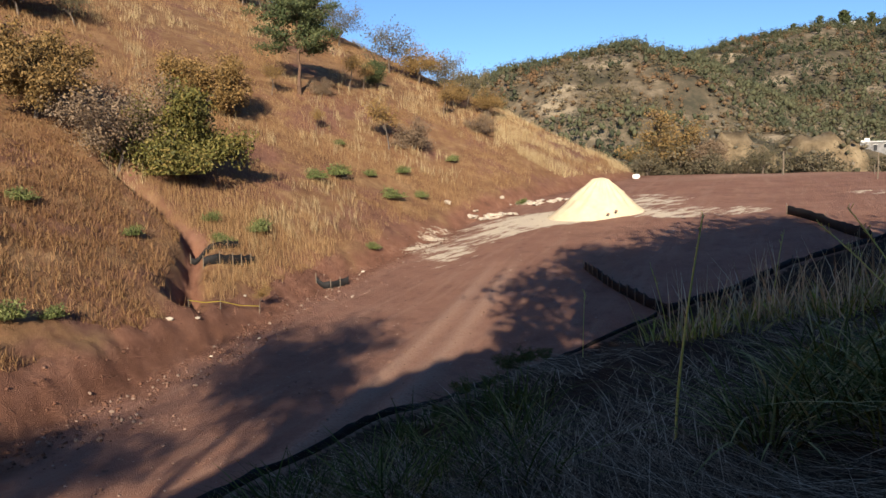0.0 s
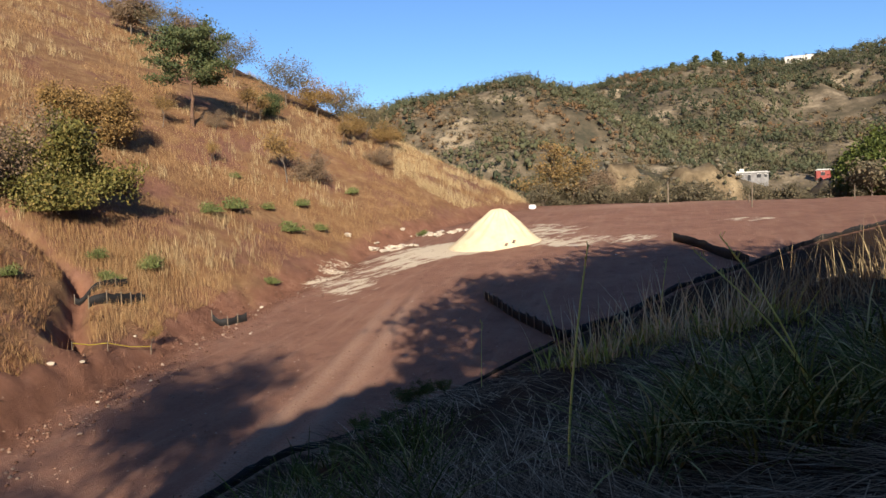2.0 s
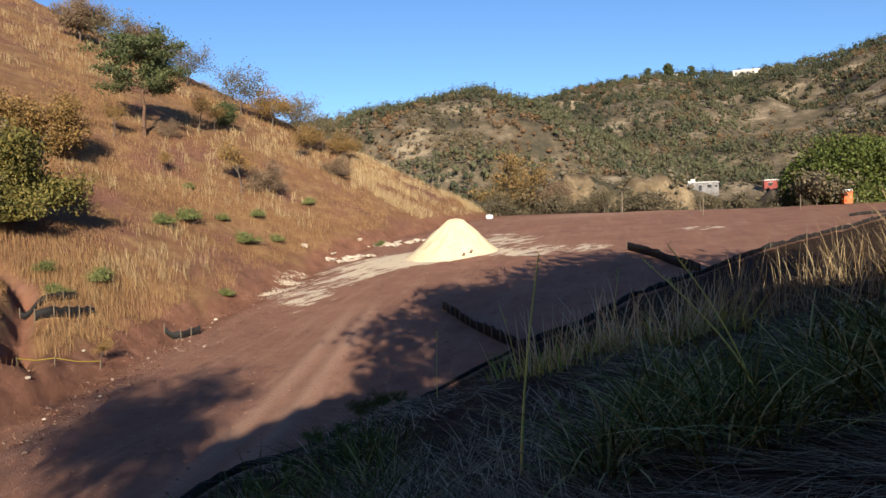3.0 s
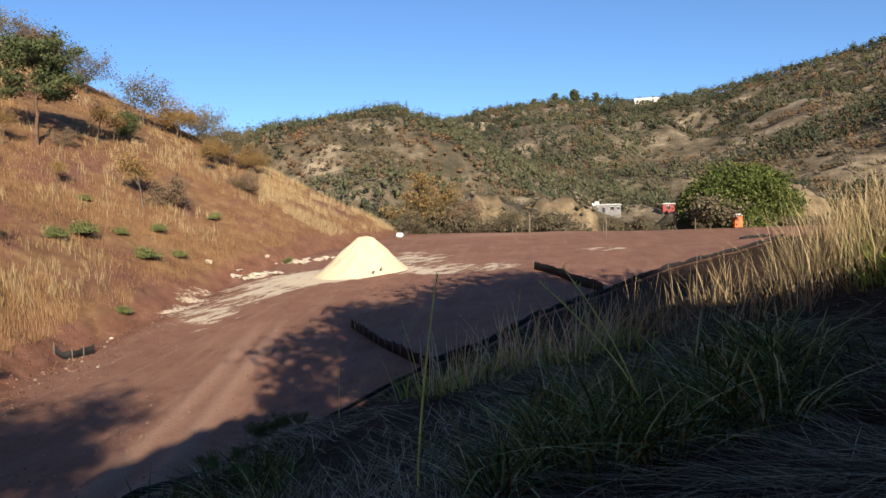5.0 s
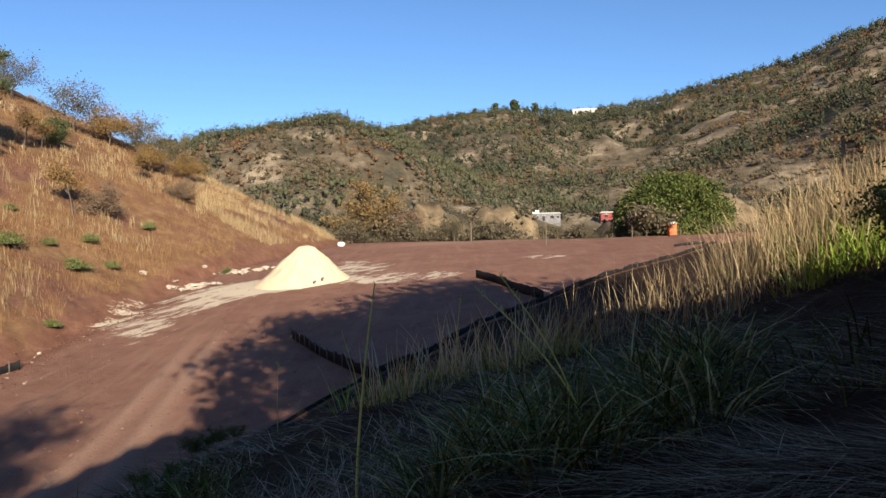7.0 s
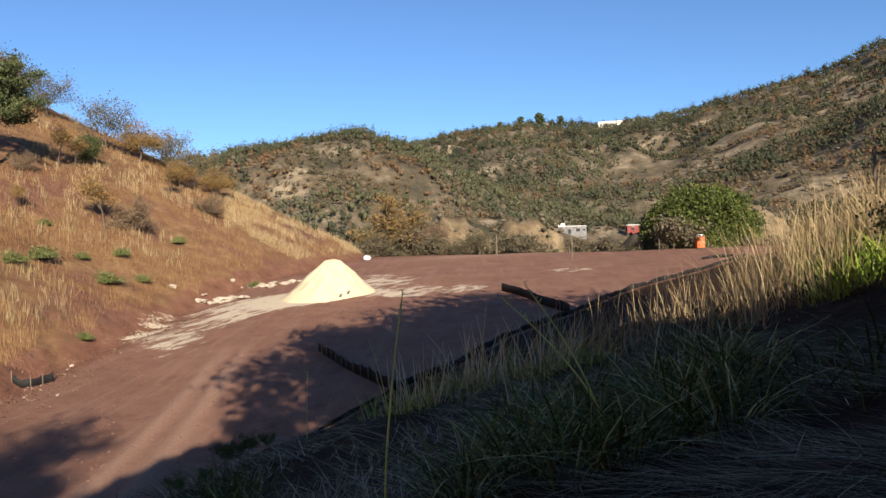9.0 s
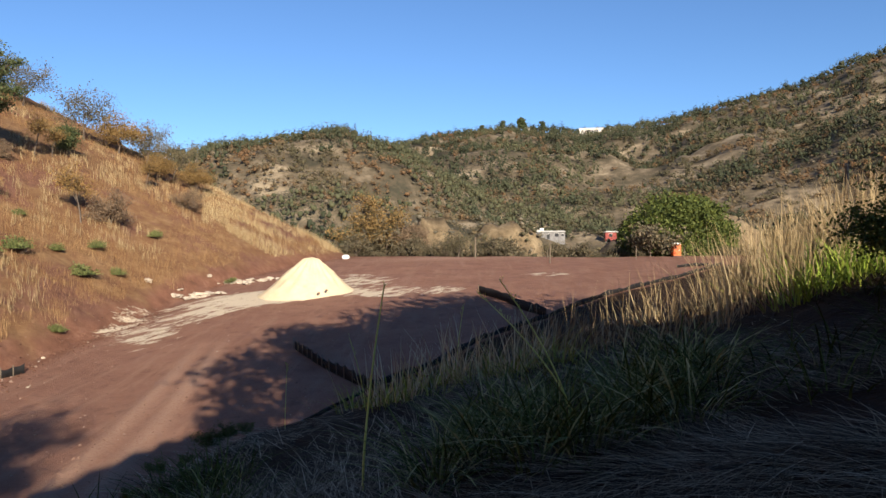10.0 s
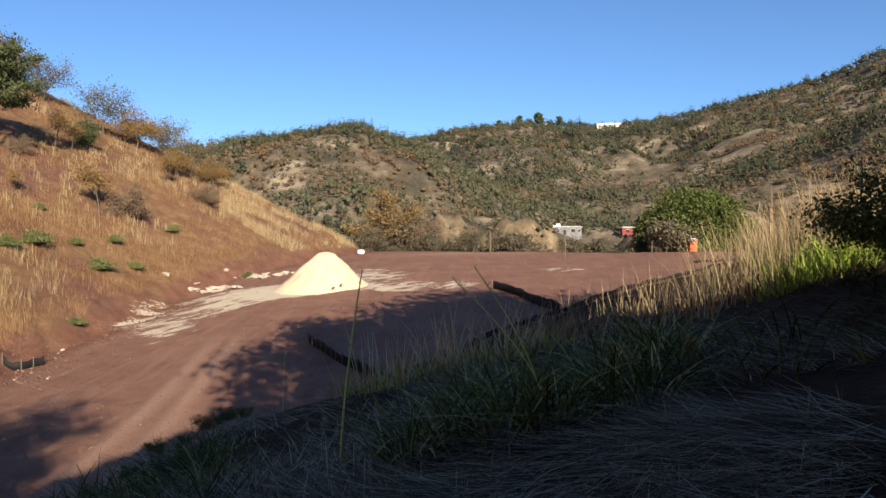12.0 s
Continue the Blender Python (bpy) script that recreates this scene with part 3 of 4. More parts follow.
SHRUB_SPOTS = ((-21.2, 37.2, 0.9), (-14.4, 45.6, 0.8), (-12.0, 47.8, 1.1), (-8.8, 62.6, 1.3), (-4.4, 63.3, 1.2), (-5.2, 53.1, 0.7), (-15.4, 25.4, 0.9),
               (-14.5, 26.9, 0.6), (-3.7, 69.2, 0.9), (-10.2, 60.0, 1.1), (-13.2, 43.5, 0.8), (-6.5, 66.0, 0.8), (-16.5, 39.0, 0.7), (1.0, 76.0, 0.9),
               (-2.0, 66.0, 0.8), (-17.0, 58.0, 0.7), (-9.5, 69.0, 0.7), (7.6, 72.0, 0.7))
for k, (x, y, size) in enumerate(SHRUB_SPOTS):
    plant(SHRUB, "shrub", x, y, "small fresh green shrub in dry grass", "shrub", "green shrubs on the hill", size, 67 * k)

# ---- dry grass on the hill ----
x, y = scatter(rng, 560000, -38, 14, 24, 145, 1.05)
d = toe_side(x, y)
keep = (d > 0.4 + 2.8 * fbm(x / 3, y / 3, 3, 31)) & (rng.uniform(0, 1, len(x)) < 0.2 + 3.0 * (fbm(x / 5, y / 5, 4, 51) - 0.41)) & (gullies(x, y) < 0.35)
x, y = x[keep], y[keep]
n, r = len(x), np.hypot(x, y)
patch = fbm(x / 6, y / 6, 3, 52)
# low bracken-like growth below the ditch
low = (y < 48 - 0.81 * (x + 22)) & (x < -12.5)
sward("hill_grass", rng, x, y, rng.uniform(0.25, 0.85, n) * (0.25 + 1.3 * patch) * np.where(low, 0.62, 1.0), (0.008 + 0.00022 * r) * np.where(low, 2.4, 1.0), rng.uniform(0, 0.28, n) * np.where(low, 3.0, 1.0), rng.uniform(0, 0.25, n), DRY_GRASS,
      "tall golden dry grass covering the steep hill", np.clip(rng.uniform(-0.1, 0.5, n) + 1.5 * (fbm(x / 9, y / 9, 3, 53) - 0.3), 0, 1) * np.where(low, 0.8, 1.0) - 0.5 * low, 1)
cx, cy = scatter(rng, 5200, -38, 12, 30, 140, 0.8)
ok = (toe_side(cx, cy) > 3.5) & ((cy > 48 - 0.81 * (cx + 22)) | (cx > -12.5)) & (fbm(cx / 8, cy / 8, 3, 57) > 0.5)
cx, cy = np.repeat(cx[ok], 12), np.repeat(cy[ok], 12)
x, y = cx + rng.normal(0, 0.22, len(cx)), cy + rng.normal(0, 0.22, len(cx))
n, r = len(x), np.hypot(x, y)
sward("pale_tussocks", rng, x, y, rng.uniform(0.5, 1.25, n), 0.012 + 0.0003 * r, rng.uniform(0, 0.25, n), rng.uniform(0, 0.3, n), STRAW, "pale upright tussocks of straw on the hill", None, 2)
x, y = scatter(rng, 26000, 4, 17, 84, 108)
keep = (toe_side(x, y) > 1.0 + 1.5 * fbm(x / 3, y / 3, 2, 31)) & (rng.uniform(0, 1, len(x)) < smooth(0.40, 0.66, fbm(x / 2.5, y / 2.5, 3, 58)))
x, y = x[keep], y[keep]
sward("nose_grass", rng, x, y, rng.uniform(0.5, 1.2, len(x)), np.full(len(x), 0.04), rng.uniform(0, 0.3, len(x)), rng.uniform(0, 0.3, len(x)), STRAW, "pale straw grass on the nose of the hill", None, 1)

# ---- far woods ----
def lumpy_head():
    bm = bmesh.new()
    bmesh.ops.create_icosphere(bm, subdivisions=1, radius=1.0)
    got = np.array([v.co[:] for v in bm.verts]), np.array([[v.index for v in f.verts] for f in bm.faces])
    bm.free()
    return got


HEAD = lumpy_head()


def wood_stuff(name, seed, n, az0, az1, r0, r1, tall, wide, per, mat, label, pick):
    rng = np.random.default_rng(seed)
    x, y = scatter(rng, n, az0, az1, r0, r1, 0.8)
    ok = pick(x, y, rng)
    x, y = x[ok], y[ok]
    n = len(x)
    z = height(x, y)
    h = tall * rng.uniform(0.6, 1.3, n)
    w = wide * rng.uniform(0.6, 1.3, n)
    heart = np.stack([x, y, z + h * 0.55], -1)[:, None]
    size = np.stack([w * 0.5, w * 0.5, h * 0.48], -1)[:, None]
    corners, faces = HEAD
    m = len(corners)
    solid = heart + corners[None] * rng.uniform(0.2, 0.55, (n, m, 1)) * size
    # leaves gather in seven bunches round each crown
    bunch = rng.normal(0, 1, (n, 7, 3))
    bunch *= rng.uniform(0.45, 1.0, (n, 7, 1)) / np.linalg.norm(bunch, axis=2, keepdims=True)
    a = np.repeat(bunch, per // 7 + 1, 1)[:, :per] + rng.normal(0, 0.26, (n, per, 3))
    c = heart + a * size
    u = rng.normal(0, 1, (n, per, 3))
    u /= np.linalg.norm(u, axis=2, keepdims=True)
    v = np.cross(u, rng.normal(0, 1, (n, per, 3)))
    v /= np.linalg.norm(v, axis=2, keepdims=True)
    s = np.clip(0.0009 * np.hypot(x, y), 0.16, 0.55)[:, None, None] * rng.uniform(0.5, 1.3, (n, per, 1))
    loose = np.stack([c - u * s, c + v * s * 0.7, c + u * s, c - v * s * 0.7], 2).reshape(-1, 3)
    verts = np.concatenate([solid.reshape(-1, 3), loose])
    tri = (np.arange(n)[:, None, None] * m + faces[None]).ravel()
    quad = np.arange(n * per * 4) + n * m
    sizes = np.concatenate([np.full(n * len(faces), 3), np.full(n * per, 4)]).astype(np.int32)
    me = mesh_of(name, verts, np.concatenate([tri, quad]), mat, sizes)
    tint = np.clip(0.45 + 2.6 * (fbm(x / 34, y / 34, 3, seed + 40) - 0.5) + rng.uniform(-0.3, 0.3, n), 0, 1)
    set_tint(me, np.concatenate([np.repeat(tint, m), np.repeat(tint, per * 4)]))
    return tagged(new(name, me), label, "woodland", kind="stuff")


def on_far(x, y):
    az, r = np.degrees(np.arctan2(x, y)), np.hypot(x, y)
    yard = ((az > 28.8) & (az < 36.6) & (r > 255) & (r < 332)) | ((az > 29.0) & (az < 36.4) & (r > 135) & (r < 256) & (fbm(x / 12, y / 12, 2, 66) > 0.36))
    return ~yard & ((knolls(x, y) < 16) | (r > 230)) & (0.45 * x + 0.9 * y > 116) & ((toe_side(x, y) < 0) | (np.hypot(x, y) > 175))


def pick_pine(x, y, rng):
    r = np.hypot(x, y)
    p = smooth(0.44, 0.57, fbm(x / 60, y / 60, 4, 61) + 0.10 * smooth(250, 420, r) + 0.14 * smooth(430, 700, r)) * smooth(190, 300, r) * (1 - 0.45 * smooth(120, 300, x - 0.5 * y))
    return on_far(x, y) & (rng.uniform(0, 1, len(x)) < p)


def pick_oak(x, y, rng):
    p = smooth(0.42, 0.54, fbm(x / 45, y / 45, 4, 63) + 0.08 * smooth(60, 200, x - 0.4 * y))
    return on_far(x, y) & (rng.uniform(0, 1, len(x)) < np.maximum(p, 0.14))


def pick_scrub(x, y, rng):
    r = np.hypot(x, y)
    knoll = (knolls(x, y) >= 6) & (r < 230) & (0.45 * x + 0.9 * y > 116) & (toe_side(x, y) < 0)
    p = smooth(0.38, 0.66, fbm(x / 30, y / 30, 4, 65)) * smooth(520, 280, np.hypot(x, y))
    return (on_far(x, y) | (knoll & (rng.uniform(0, 1, len(x)) < 0.85))) & (rng.uniform(0, 1, len(x)) < 0.7 * p)


wood_stuff("far_pines", 31, 17000, -12, 58, 170, 860, 6.0, 4.8, 40, FAR_PINE, "dark green pine woods on the far hills", pick_pine)
wood_stuff("far_oaks", 32, 12000, -8, 58, 125, 780, 3.8, 4.4, 40, FAR_OAK, "brown and orange oak scrub on the far hills", pick_oak)
wood_stuff("far_scrub", 33, 9500, -4, 58, 118, 520, 2.4, 3.4, 28, FAR_SCRUB, "grey brown leafless scrub in the valley", pick_scrub)


def pick_crest(x, y, rng):
    az = np.degrees(np.arctan2(x, y))
    return on_far(x, y) & ((az < 32.2) | (az > 34.4)) & (rng.uniform(0, 1, len(x)) < 0.8)


wood_stuff("dome_crest_pines", 34, 260, 0, 20, 372, 400, 6.0, 6.0, 70, FAR_PINE, "line of pines along the nearer far ridge", pick_crest)
wood_stuff("ridge_crest_pines", 35, 420, 17, 58, 770, 825, 8.5, 8.0, 70, FAR_PINE, "line of pines along the distant ridge", pick_crest)

# ---- the near edge of the valley ----


def domed_tree(seed, tall, wide, mat):
    """A wide dense dome of leaves on a short forked trunk."""
    wood, old = broadleaf(seed, tall * 0.85, wide * 0.8, 0.15, 8, 1, 0.1, mat, 0.4, 0.1)
    bpy.data.meshes.remove(old)
    rng = np.random.default_rng(seed)
    n = 1500
    a, e = rng.uniform(0, 2 * math.pi, n), np.arcsin(rng.uniform(-0.25, 1, n))
    lump = 0.78 + 0.45 * (fbm(a * 1.6 + 4, e * 3.0 + 7, 3, seed) - 0.35)
    k = lump * rng.uniform(0.55, 1.0, n) ** 0.35
    tips = np.stack([np.cos(a) * np.cos(e) * k * wide * 0.52, np.sin(a) * np.cos(e) * k * wide * 0.52, tall * 0.36 + np.sin(e) * k * tall * 0.62], -1)
    v, f, tint = foliage(rng, tips, 26, (0.5, 0.5, 0.4), 0.2)
    v[:, 2] = np.maximum(v[:, 2], 0.3)
    crown = mesh_of("crown", v, f, mat)
    set_tint(crown, tint)
    return wood, crown


BIG_GREEN = domed_tree(41, 13.8, 18.5, LEAF_GREEN)
EDGE_LEAF = leaf_material('valley_leaves', [(0.1, (0.05, 0.048, 0.032)), (0.5, (0.105, 0.092, 0.056)), (0.9, (0.18, 0.14, 0.085))])
AMBER_LEAF = leaf_material('amber_leaves', [(0.1, (0.07, 0.055, 0.025)), (0.5, (0.15, 0.105, 0.04)), (0.9, (0.26, 0.16, 0.06))])
BIG_ORANGE = broadleaf(42, 9.0, 9.0, 0.3, 6, 11, 0.15, AMBER_LEAF, 0.22, 0.2, 0.9, 0.5)
plant(BIG_GREEN, "round_tree", 71.6, 87.4, "large dense round green tree behind the yard", "tree", sink=0.6, size=1.0)
plant(BIG_ORANGE, "valley_tree", 30.6, 102.6, "slender tree with orange leaves and pale limbs", "tree")
for az, r, size, turn in ((45.3, 128, 0.8, 40), (44.3, 150, 0.9, 130), (46.6, 165, 1.0, 250), (37.2, 170, 0.9, 80), (33.0, 175, 0.9, 10), (25.0, 150, 0.9, 300)):
    plant(BIG_ORANGE, "valley_tree", r * math.sin(radians(az)), r * math.cos(radians(az)), "orange leaved oak standing in the valley scrub", "tree", "orange trees in the valley", size, turn)
plant(OAK_BROWN, "valley_tree", 36.0, 101.5, "bare brown tree beside the yard edge", "tree", size=1.1)
rng = np.random.default_rng(43)
EDGE_SHRUB = broadleaf(44, 2.6, 4.6, 0.08, 6, 4, 0.12, EDGE_LEAF, 0.08, -0.1, 0.7, 0.3)
EDGE_OAK = broadleaf(45, 5.4, 6.4, 0.2, 5, 6, 0.14, EDGE_LEAF, 0.13, 0.1, 0.9, 0.4)
for k in range(46):
    az = radians(15.0 + 23.0 * (k + rng.uniform(0, 1)) / 46)
    r = 103.5 + rng.uniform(0, 10)
    meshes = (EDGE_SHRUB, OAK_BARE, EDGE_OAK, EDGE_SHRUB, EDGE_OAK)[k % 5]
    plant(meshes, "valley_shrub", r * math.sin(az), r * math.cos(az), "grey brown half bare shrub beyond the yard", "shrub", "shrubs at the valley edge", (1.5, 0.85, 0.7, 1.2, 0.6)[k % 5] * rng.uniform(0.8, 1.2) * (0.62 if 0.49 < az < 0.64 else 1.0), 53 * k)
for k in range(9):
    az = radians(36.5 + 8 * k / 9)
    r = 106 + rng.uniform(0, 6)
    plant(EDGE_SHRUB, "valley_shrub", r * math.sin(az), r * math.cos(az), "dark shrub under the round green tree", "shrub", "shrubs at the valley edge", rng.uniform(0.5, 0.8), 71 * k)


# ---- plain materials ----
def plain(name, dark, light, rough=0.8, spec=0.3, scale=4.0, bump=0.2, depth=0.01, local=True):
    g = Nodes(name, rough, spec)
    g.colour(g.ramp(g.noise(scale, 5, 0.65, local=local), [(0.3, dark), (0.7, light)]))
    if bump:
        g.bump(g.noise(scale * 4, 4, 0.7, local=local), bump, depth)
    return g.m


FABRIC = plain("black_silt_fabric", (0.006, 0.006, 0.007), (0.02, 0.019, 0.019), 0.75, 0.3, 2.0, 0.4, 0.03)
STAKE = plain("weathered_stake", (0.10, 0.08, 0.06), (0.22, 0.18, 0.135), 0.9, 0.2, 9.0)
LIME = plain("pale_lime_sand", (0.56, 0.46, 0.30), (0.65, 0.55, 0.38), 0.95, 0.1, 1.4, 0.5, 0.05)
CHUNK = plain("pale_rubble", (0.34, 0.28, 0.22), (0.56, 0.49, 0.39), 0.95, 0.1, 3.0, 0.6, 0.04)
STONE = plain("earthy_stone", (0.16, 0.10, 0.075), (0.36, 0.27, 0.21), 0.95, 0.1, 5.0, 0.6, 0.03)
ROPE = plain("yellow_tape", (0.55, 0.42, 0.04), (0.7, 0.55, 0.08), 0.6, 0.3, 6.0, 0)
ORANGE = plain("orange_plastic", (0.62, 0.11, 0.02), (0.72, 0.15, 0.03), 0.45, 0.4, 1.5, 0)
WHITE = plain("white_plastic", (0.74, 0.73, 0.70), (0.82, 0.81, 0.78), 0.5, 0.4, 1.5, 0)
PLASTER = plain("white_plaster", (0.66, 0.62, 0.55), (0.82, 0.79, 0.72), 0.9, 0.2, 0.6, 0.2, 0.02)
GREYWALL = plain("grey_block_wall", (0.13, 0.13, 0.135), (0.30, 0.295, 0.29), 0.9, 0.2, 0.5, 0.2, 0.02)
REDWALL = plain("red_painted_wall", (0.24, 0.055, 0.05), (0.34, 0.09, 0.075), 0.8, 0.3, 0.5, 0.2, 0.02)
SHEET = plain("grey_metal_sheet", (0.32, 0.32, 0.32), (0.5, 0.5, 0.48), 0.5, 0.5, 0.5, 0.2, 0.02)
DARK = plain("dark_opening", (0.015, 0.015, 0.016), (0.04, 0.04, 0.042), 0.3, 0.5, 1.0, 0)


def box(bm, x0, x1, y0, y1, z0, z1, bevel=0.0):
    made = bmesh.ops.create_cube(bm, size=1)["verts"]
    bmesh.ops.scale(bm, vec=(x1 - x0, y1 - y0, z1 - z0), verts=made)
    bmesh.ops.translate(bm, vec=((x0 + x1) / 2, (y0 + y1) / 2, (z0 + z1) / 2), verts=made)
    if bevel:
        edges = list({e for v in made for e in v.link_edges})
        bmesh.ops.bevel(bm, geom=edges, offset=bevel, segments=2, affect="EDGES", profile=0.5)


def shape(name, mat, *boxes, bevel=0.0):
    bm = bmesh.new()
    for b in boxes:
        box(bm, *b, bevel)
    me = bpy.data.meshes.new(name)
    bm.to_mesh(me)
    bm.free()
    me.materials.append(mat)
    return me


# ---- heap of pale sand, rubble and stones ----
def sand_mound(cx, cy):
    n, m = 44, 72
    u = np.linspace(0, 1, n)
    a = np.linspace(0, 2 * math.pi, m, endpoint=False)
    U, A = np.meshgrid(u, a, indexing="ij")
    reach = 3.4 * (1 + 0.06 * np.sin(A * 2 + 0.6) + 0.05 * np.sin(3 * A + 1.9)) * (1 + 0.40 * np.exp(-((A - math.pi) / 0.7) ** 2))
    X, Y = U * reach * np.cos(A), U * reach * np.sin(A) * 0.95
    prof = np.clip(1 - U, 0, 1)
    H = smin(3.5 * prof ** 1.1, 2.95 - 0.5 * U, 0.12) + 0.55 * (fbm(X * 0.8 + 9, Y * 0.8, 5, 71) - 0.5) * smooth(0, 0.3, prof)
    furrow = 0.07 * np.sin(A * 17 + 3 * U) * smooth(0.1, 0.4, prof) * smooth(0, 0.3, U)
    Z = height(cx + X, cy + Y) - float(height(cx, cy)) + H + furrow - 0.05
    verts = np.stack([X, Y, Z], -1).reshape(-1, 3)
    i, j = np.meshgrid(np.arange(n - 1), np.arange(m), indexing="ij")
    k = (j + 1) % m
    me = mesh_of("sand_mound", verts, np.stack([i * m + j, (i + 1) * m + j, (i + 1) * m + k, i * m + k], -1).reshape(-1, 4), LIME)
    me.polygons.foreach_set("use_smooth", np.ones(len(me.polygons), bool))
    ob = new("sand_mound", me)
    ob.location = (cx, cy, float(height(cx, cy)))
    return tagged(ob, "tall conical mound of pale cream sand on the road", "sand mound")


sand_mound(13.25, 62.4)


def rock_mesh(seed, mat, sharp=0.35, detail=2):
    bm = bmesh.new()
    bmesh.ops.create_icosphere(bm, subdivisions=detail, radius=0.5)
    rr = random.Random(seed)
    off = Vector((rr.uniform(0, 50), rr.uniform(0, 50), rr.uniform(0, 50)))
    for v in bm.verts:
        v.co *= 1 + sharp * noise.noise(v.co * 2.4 + off) + 0.5 * sharp * noise.noise(v.co * 5 + off)
        v.co.z *= 0.72
    me = bpy.data.meshes.new("stone")
    bm.to_mesh(me)
    bm.free()
    me.materials.append(mat)
    return me


CHUNKS = [rock_mesh(k, CHUNK, 1.25) for k in range(4)]
STONES = [rock_mesh(k + 10, STONE, 0.7, 1) for k in range(4)]
WHITE_STONES = [rock_mesh(k + 20, CHUNK, 0.6, 1) for k in range(2)]


def lay(mesh, name, x, y, size, turn, label, category, group, flat=1.0):
    ob = new(name, mesh)
    ob.matrix_basis = pose(x, y, float(height(x, y)) + size * 0.16 * flat, 0, 0, turn) @ Matrix.Diagonal((size, size * 0.8, size * flat, 1))
    return tagged(ob, label, category, group)


rng = np.random.default_rng(81)
for cx, cy, n, spread in ((3.0, 67.2, 12, 1.1), (4.4, 66.4, 8, 0.9), (7.4, 72.2, 9, 1.0), (8.6, 71.2, 5, 0.7), (10.9, 72.0, 5, 0.6)):
    for _ in range(n):
        lay(CHUNKS[rng.integers(4)], "rubble_chunk", cx + rng.normal(0, spread), cy + rng.normal(0, spread * 0.5), rng.uniform(0.35, 1.0), rng.uniform(0, 360),
            "pale broken chunk of lime rubble on red earth", "rubble", "pale rubble beside the mound", rng.uniform(0.4, 0.8))
for k in range(70):
    t = rng.uniform(0, 1) ** 1.3
    yy = 21 + 34 * t
    xx = float(np.interp(yy, TOE_Y, TOE_X)) + rng.normal(1.0, 0.9)
    white = k % 9 == 0
    lay((WHITE_STONES if white else STONES)[rng.integers(2)], "stone", xx, yy, rng.uniform(0.05, 0.2), rng.uniform(0, 360),
        "small white stone at the foot of the hill" if white else "small brown stone lying at the foot of the hill", "stone", "stones along the road edge")
for x, y, size in ((-12.0, 31.6, 0.3), (-11.2, 32.8, 0.22), (-5.6, 49.6, 0.24), (-1.2, 59.5, 0.28)):
    lay(WHITE_STONES[0], "stone", x, y, size, 30 * x, "pale stone lying on the red earth", "stone", "stones along the road edge")
for x, y, up in ((13.8, 59.5, 0.5), (13.1, 59.3, 0.35)):
    ob = lay(STONES[1], "stone", x, y, 0.3, 40, "dark stone lying on the pale sand mound", "stone", "stones on the mound")
    ob.location.z += up
lay(rock_mesh(41, WHITE, 0.4, 3), "white_boulder", 23.6, 91.2, 0.95, 20, "rounded white boulder at the end of the hill", "boulder", "", 1.1)


def gravel(name, n, mat, label, pick, small, large):
    """Loose pebbles and clods as one strewn sheet of six-cornered stones."""
    rng = np.random.default_rng(n)
    x, y = pick(rng, n)
    n = len(x)
    s = small + (large - small) * rng.uniform(0, 1, n) ** 3
    corners = np.array([(1, 0, 0), (-1, 0, 0), (0, 1, 0), (0, -1, 0), (0, 0, 1), (0, 0, -1)], float)
    faces = np.array([(0, 2, 4), (2, 1, 4), (1, 3, 4), (3, 0, 4), (2, 0, 5), (1, 2, 5), (3, 1, 5), (0, 3, 5)])
    v = corners[None] * rng.uniform(0.6, 1.2, (n, 6, 1)) + rng.normal(0, 0.15, (n, 6, 3))
    v = v * s[:, None, None] * 0.5 * np.array([1, 1, 0.7]) + np.stack([x, y, height(x, y) + s * 0.12], -1)[:, None]
    f = (np.arange(n)[:, None, None] * 6 + faces[None]).reshape(-1, 3)
    me = mesh_of(name, v.reshape(-1, 3), f, mat)
    set_tint(me, np.repeat(rng.uniform(0, 1, n), 6))
    return tagged(new(name, me), label, "gravel", kind="stuff")


PEBBLE = leaf_material("pebbles", [(0.1, (0.10, 0.055, 0.04)), (0.5, (0.24, 0.14, 0.1)), (0.8, (0.36, 0.25, 0.19)), (0.97, (0.45, 0.37, 0.29))], 0.9, 0.1)
CLOD = leaf_material("clods", [(0.1, (0.07, 0.035, 0.024)), (0.6, (0.17, 0.085, 0.058)), (0.95, (0.34, 0.25, 0.19))], 0.95, 0.1)


def on_road(rng, n):
    x, y = scatter(rng, n, -34, 32, 17, 75, 0.9)
    ok = (toe_side(x, y) < 0.4) & ~(bank_height(x, y) > road_height(x, y) - 0.4)
    return x[ok], y[ok]


def along_toe(rng, n):
    y = 19 + 44 * rng.uniform(0, 1, n) ** 1.3
    x = np.interp(y, TOE_Y, TOE_X) + rng.normal(0.4, 1.0, n)
    return x, y


gravel("road_gravel", 7000, PEBBLE, "loose pebbles strewn over the red road", on_road, 0.025, 0.13)
gravel("earth_clods", 1900, CLOD, "crumbled earth clods along the hill foot", along_toe, 0.04, 0.22)


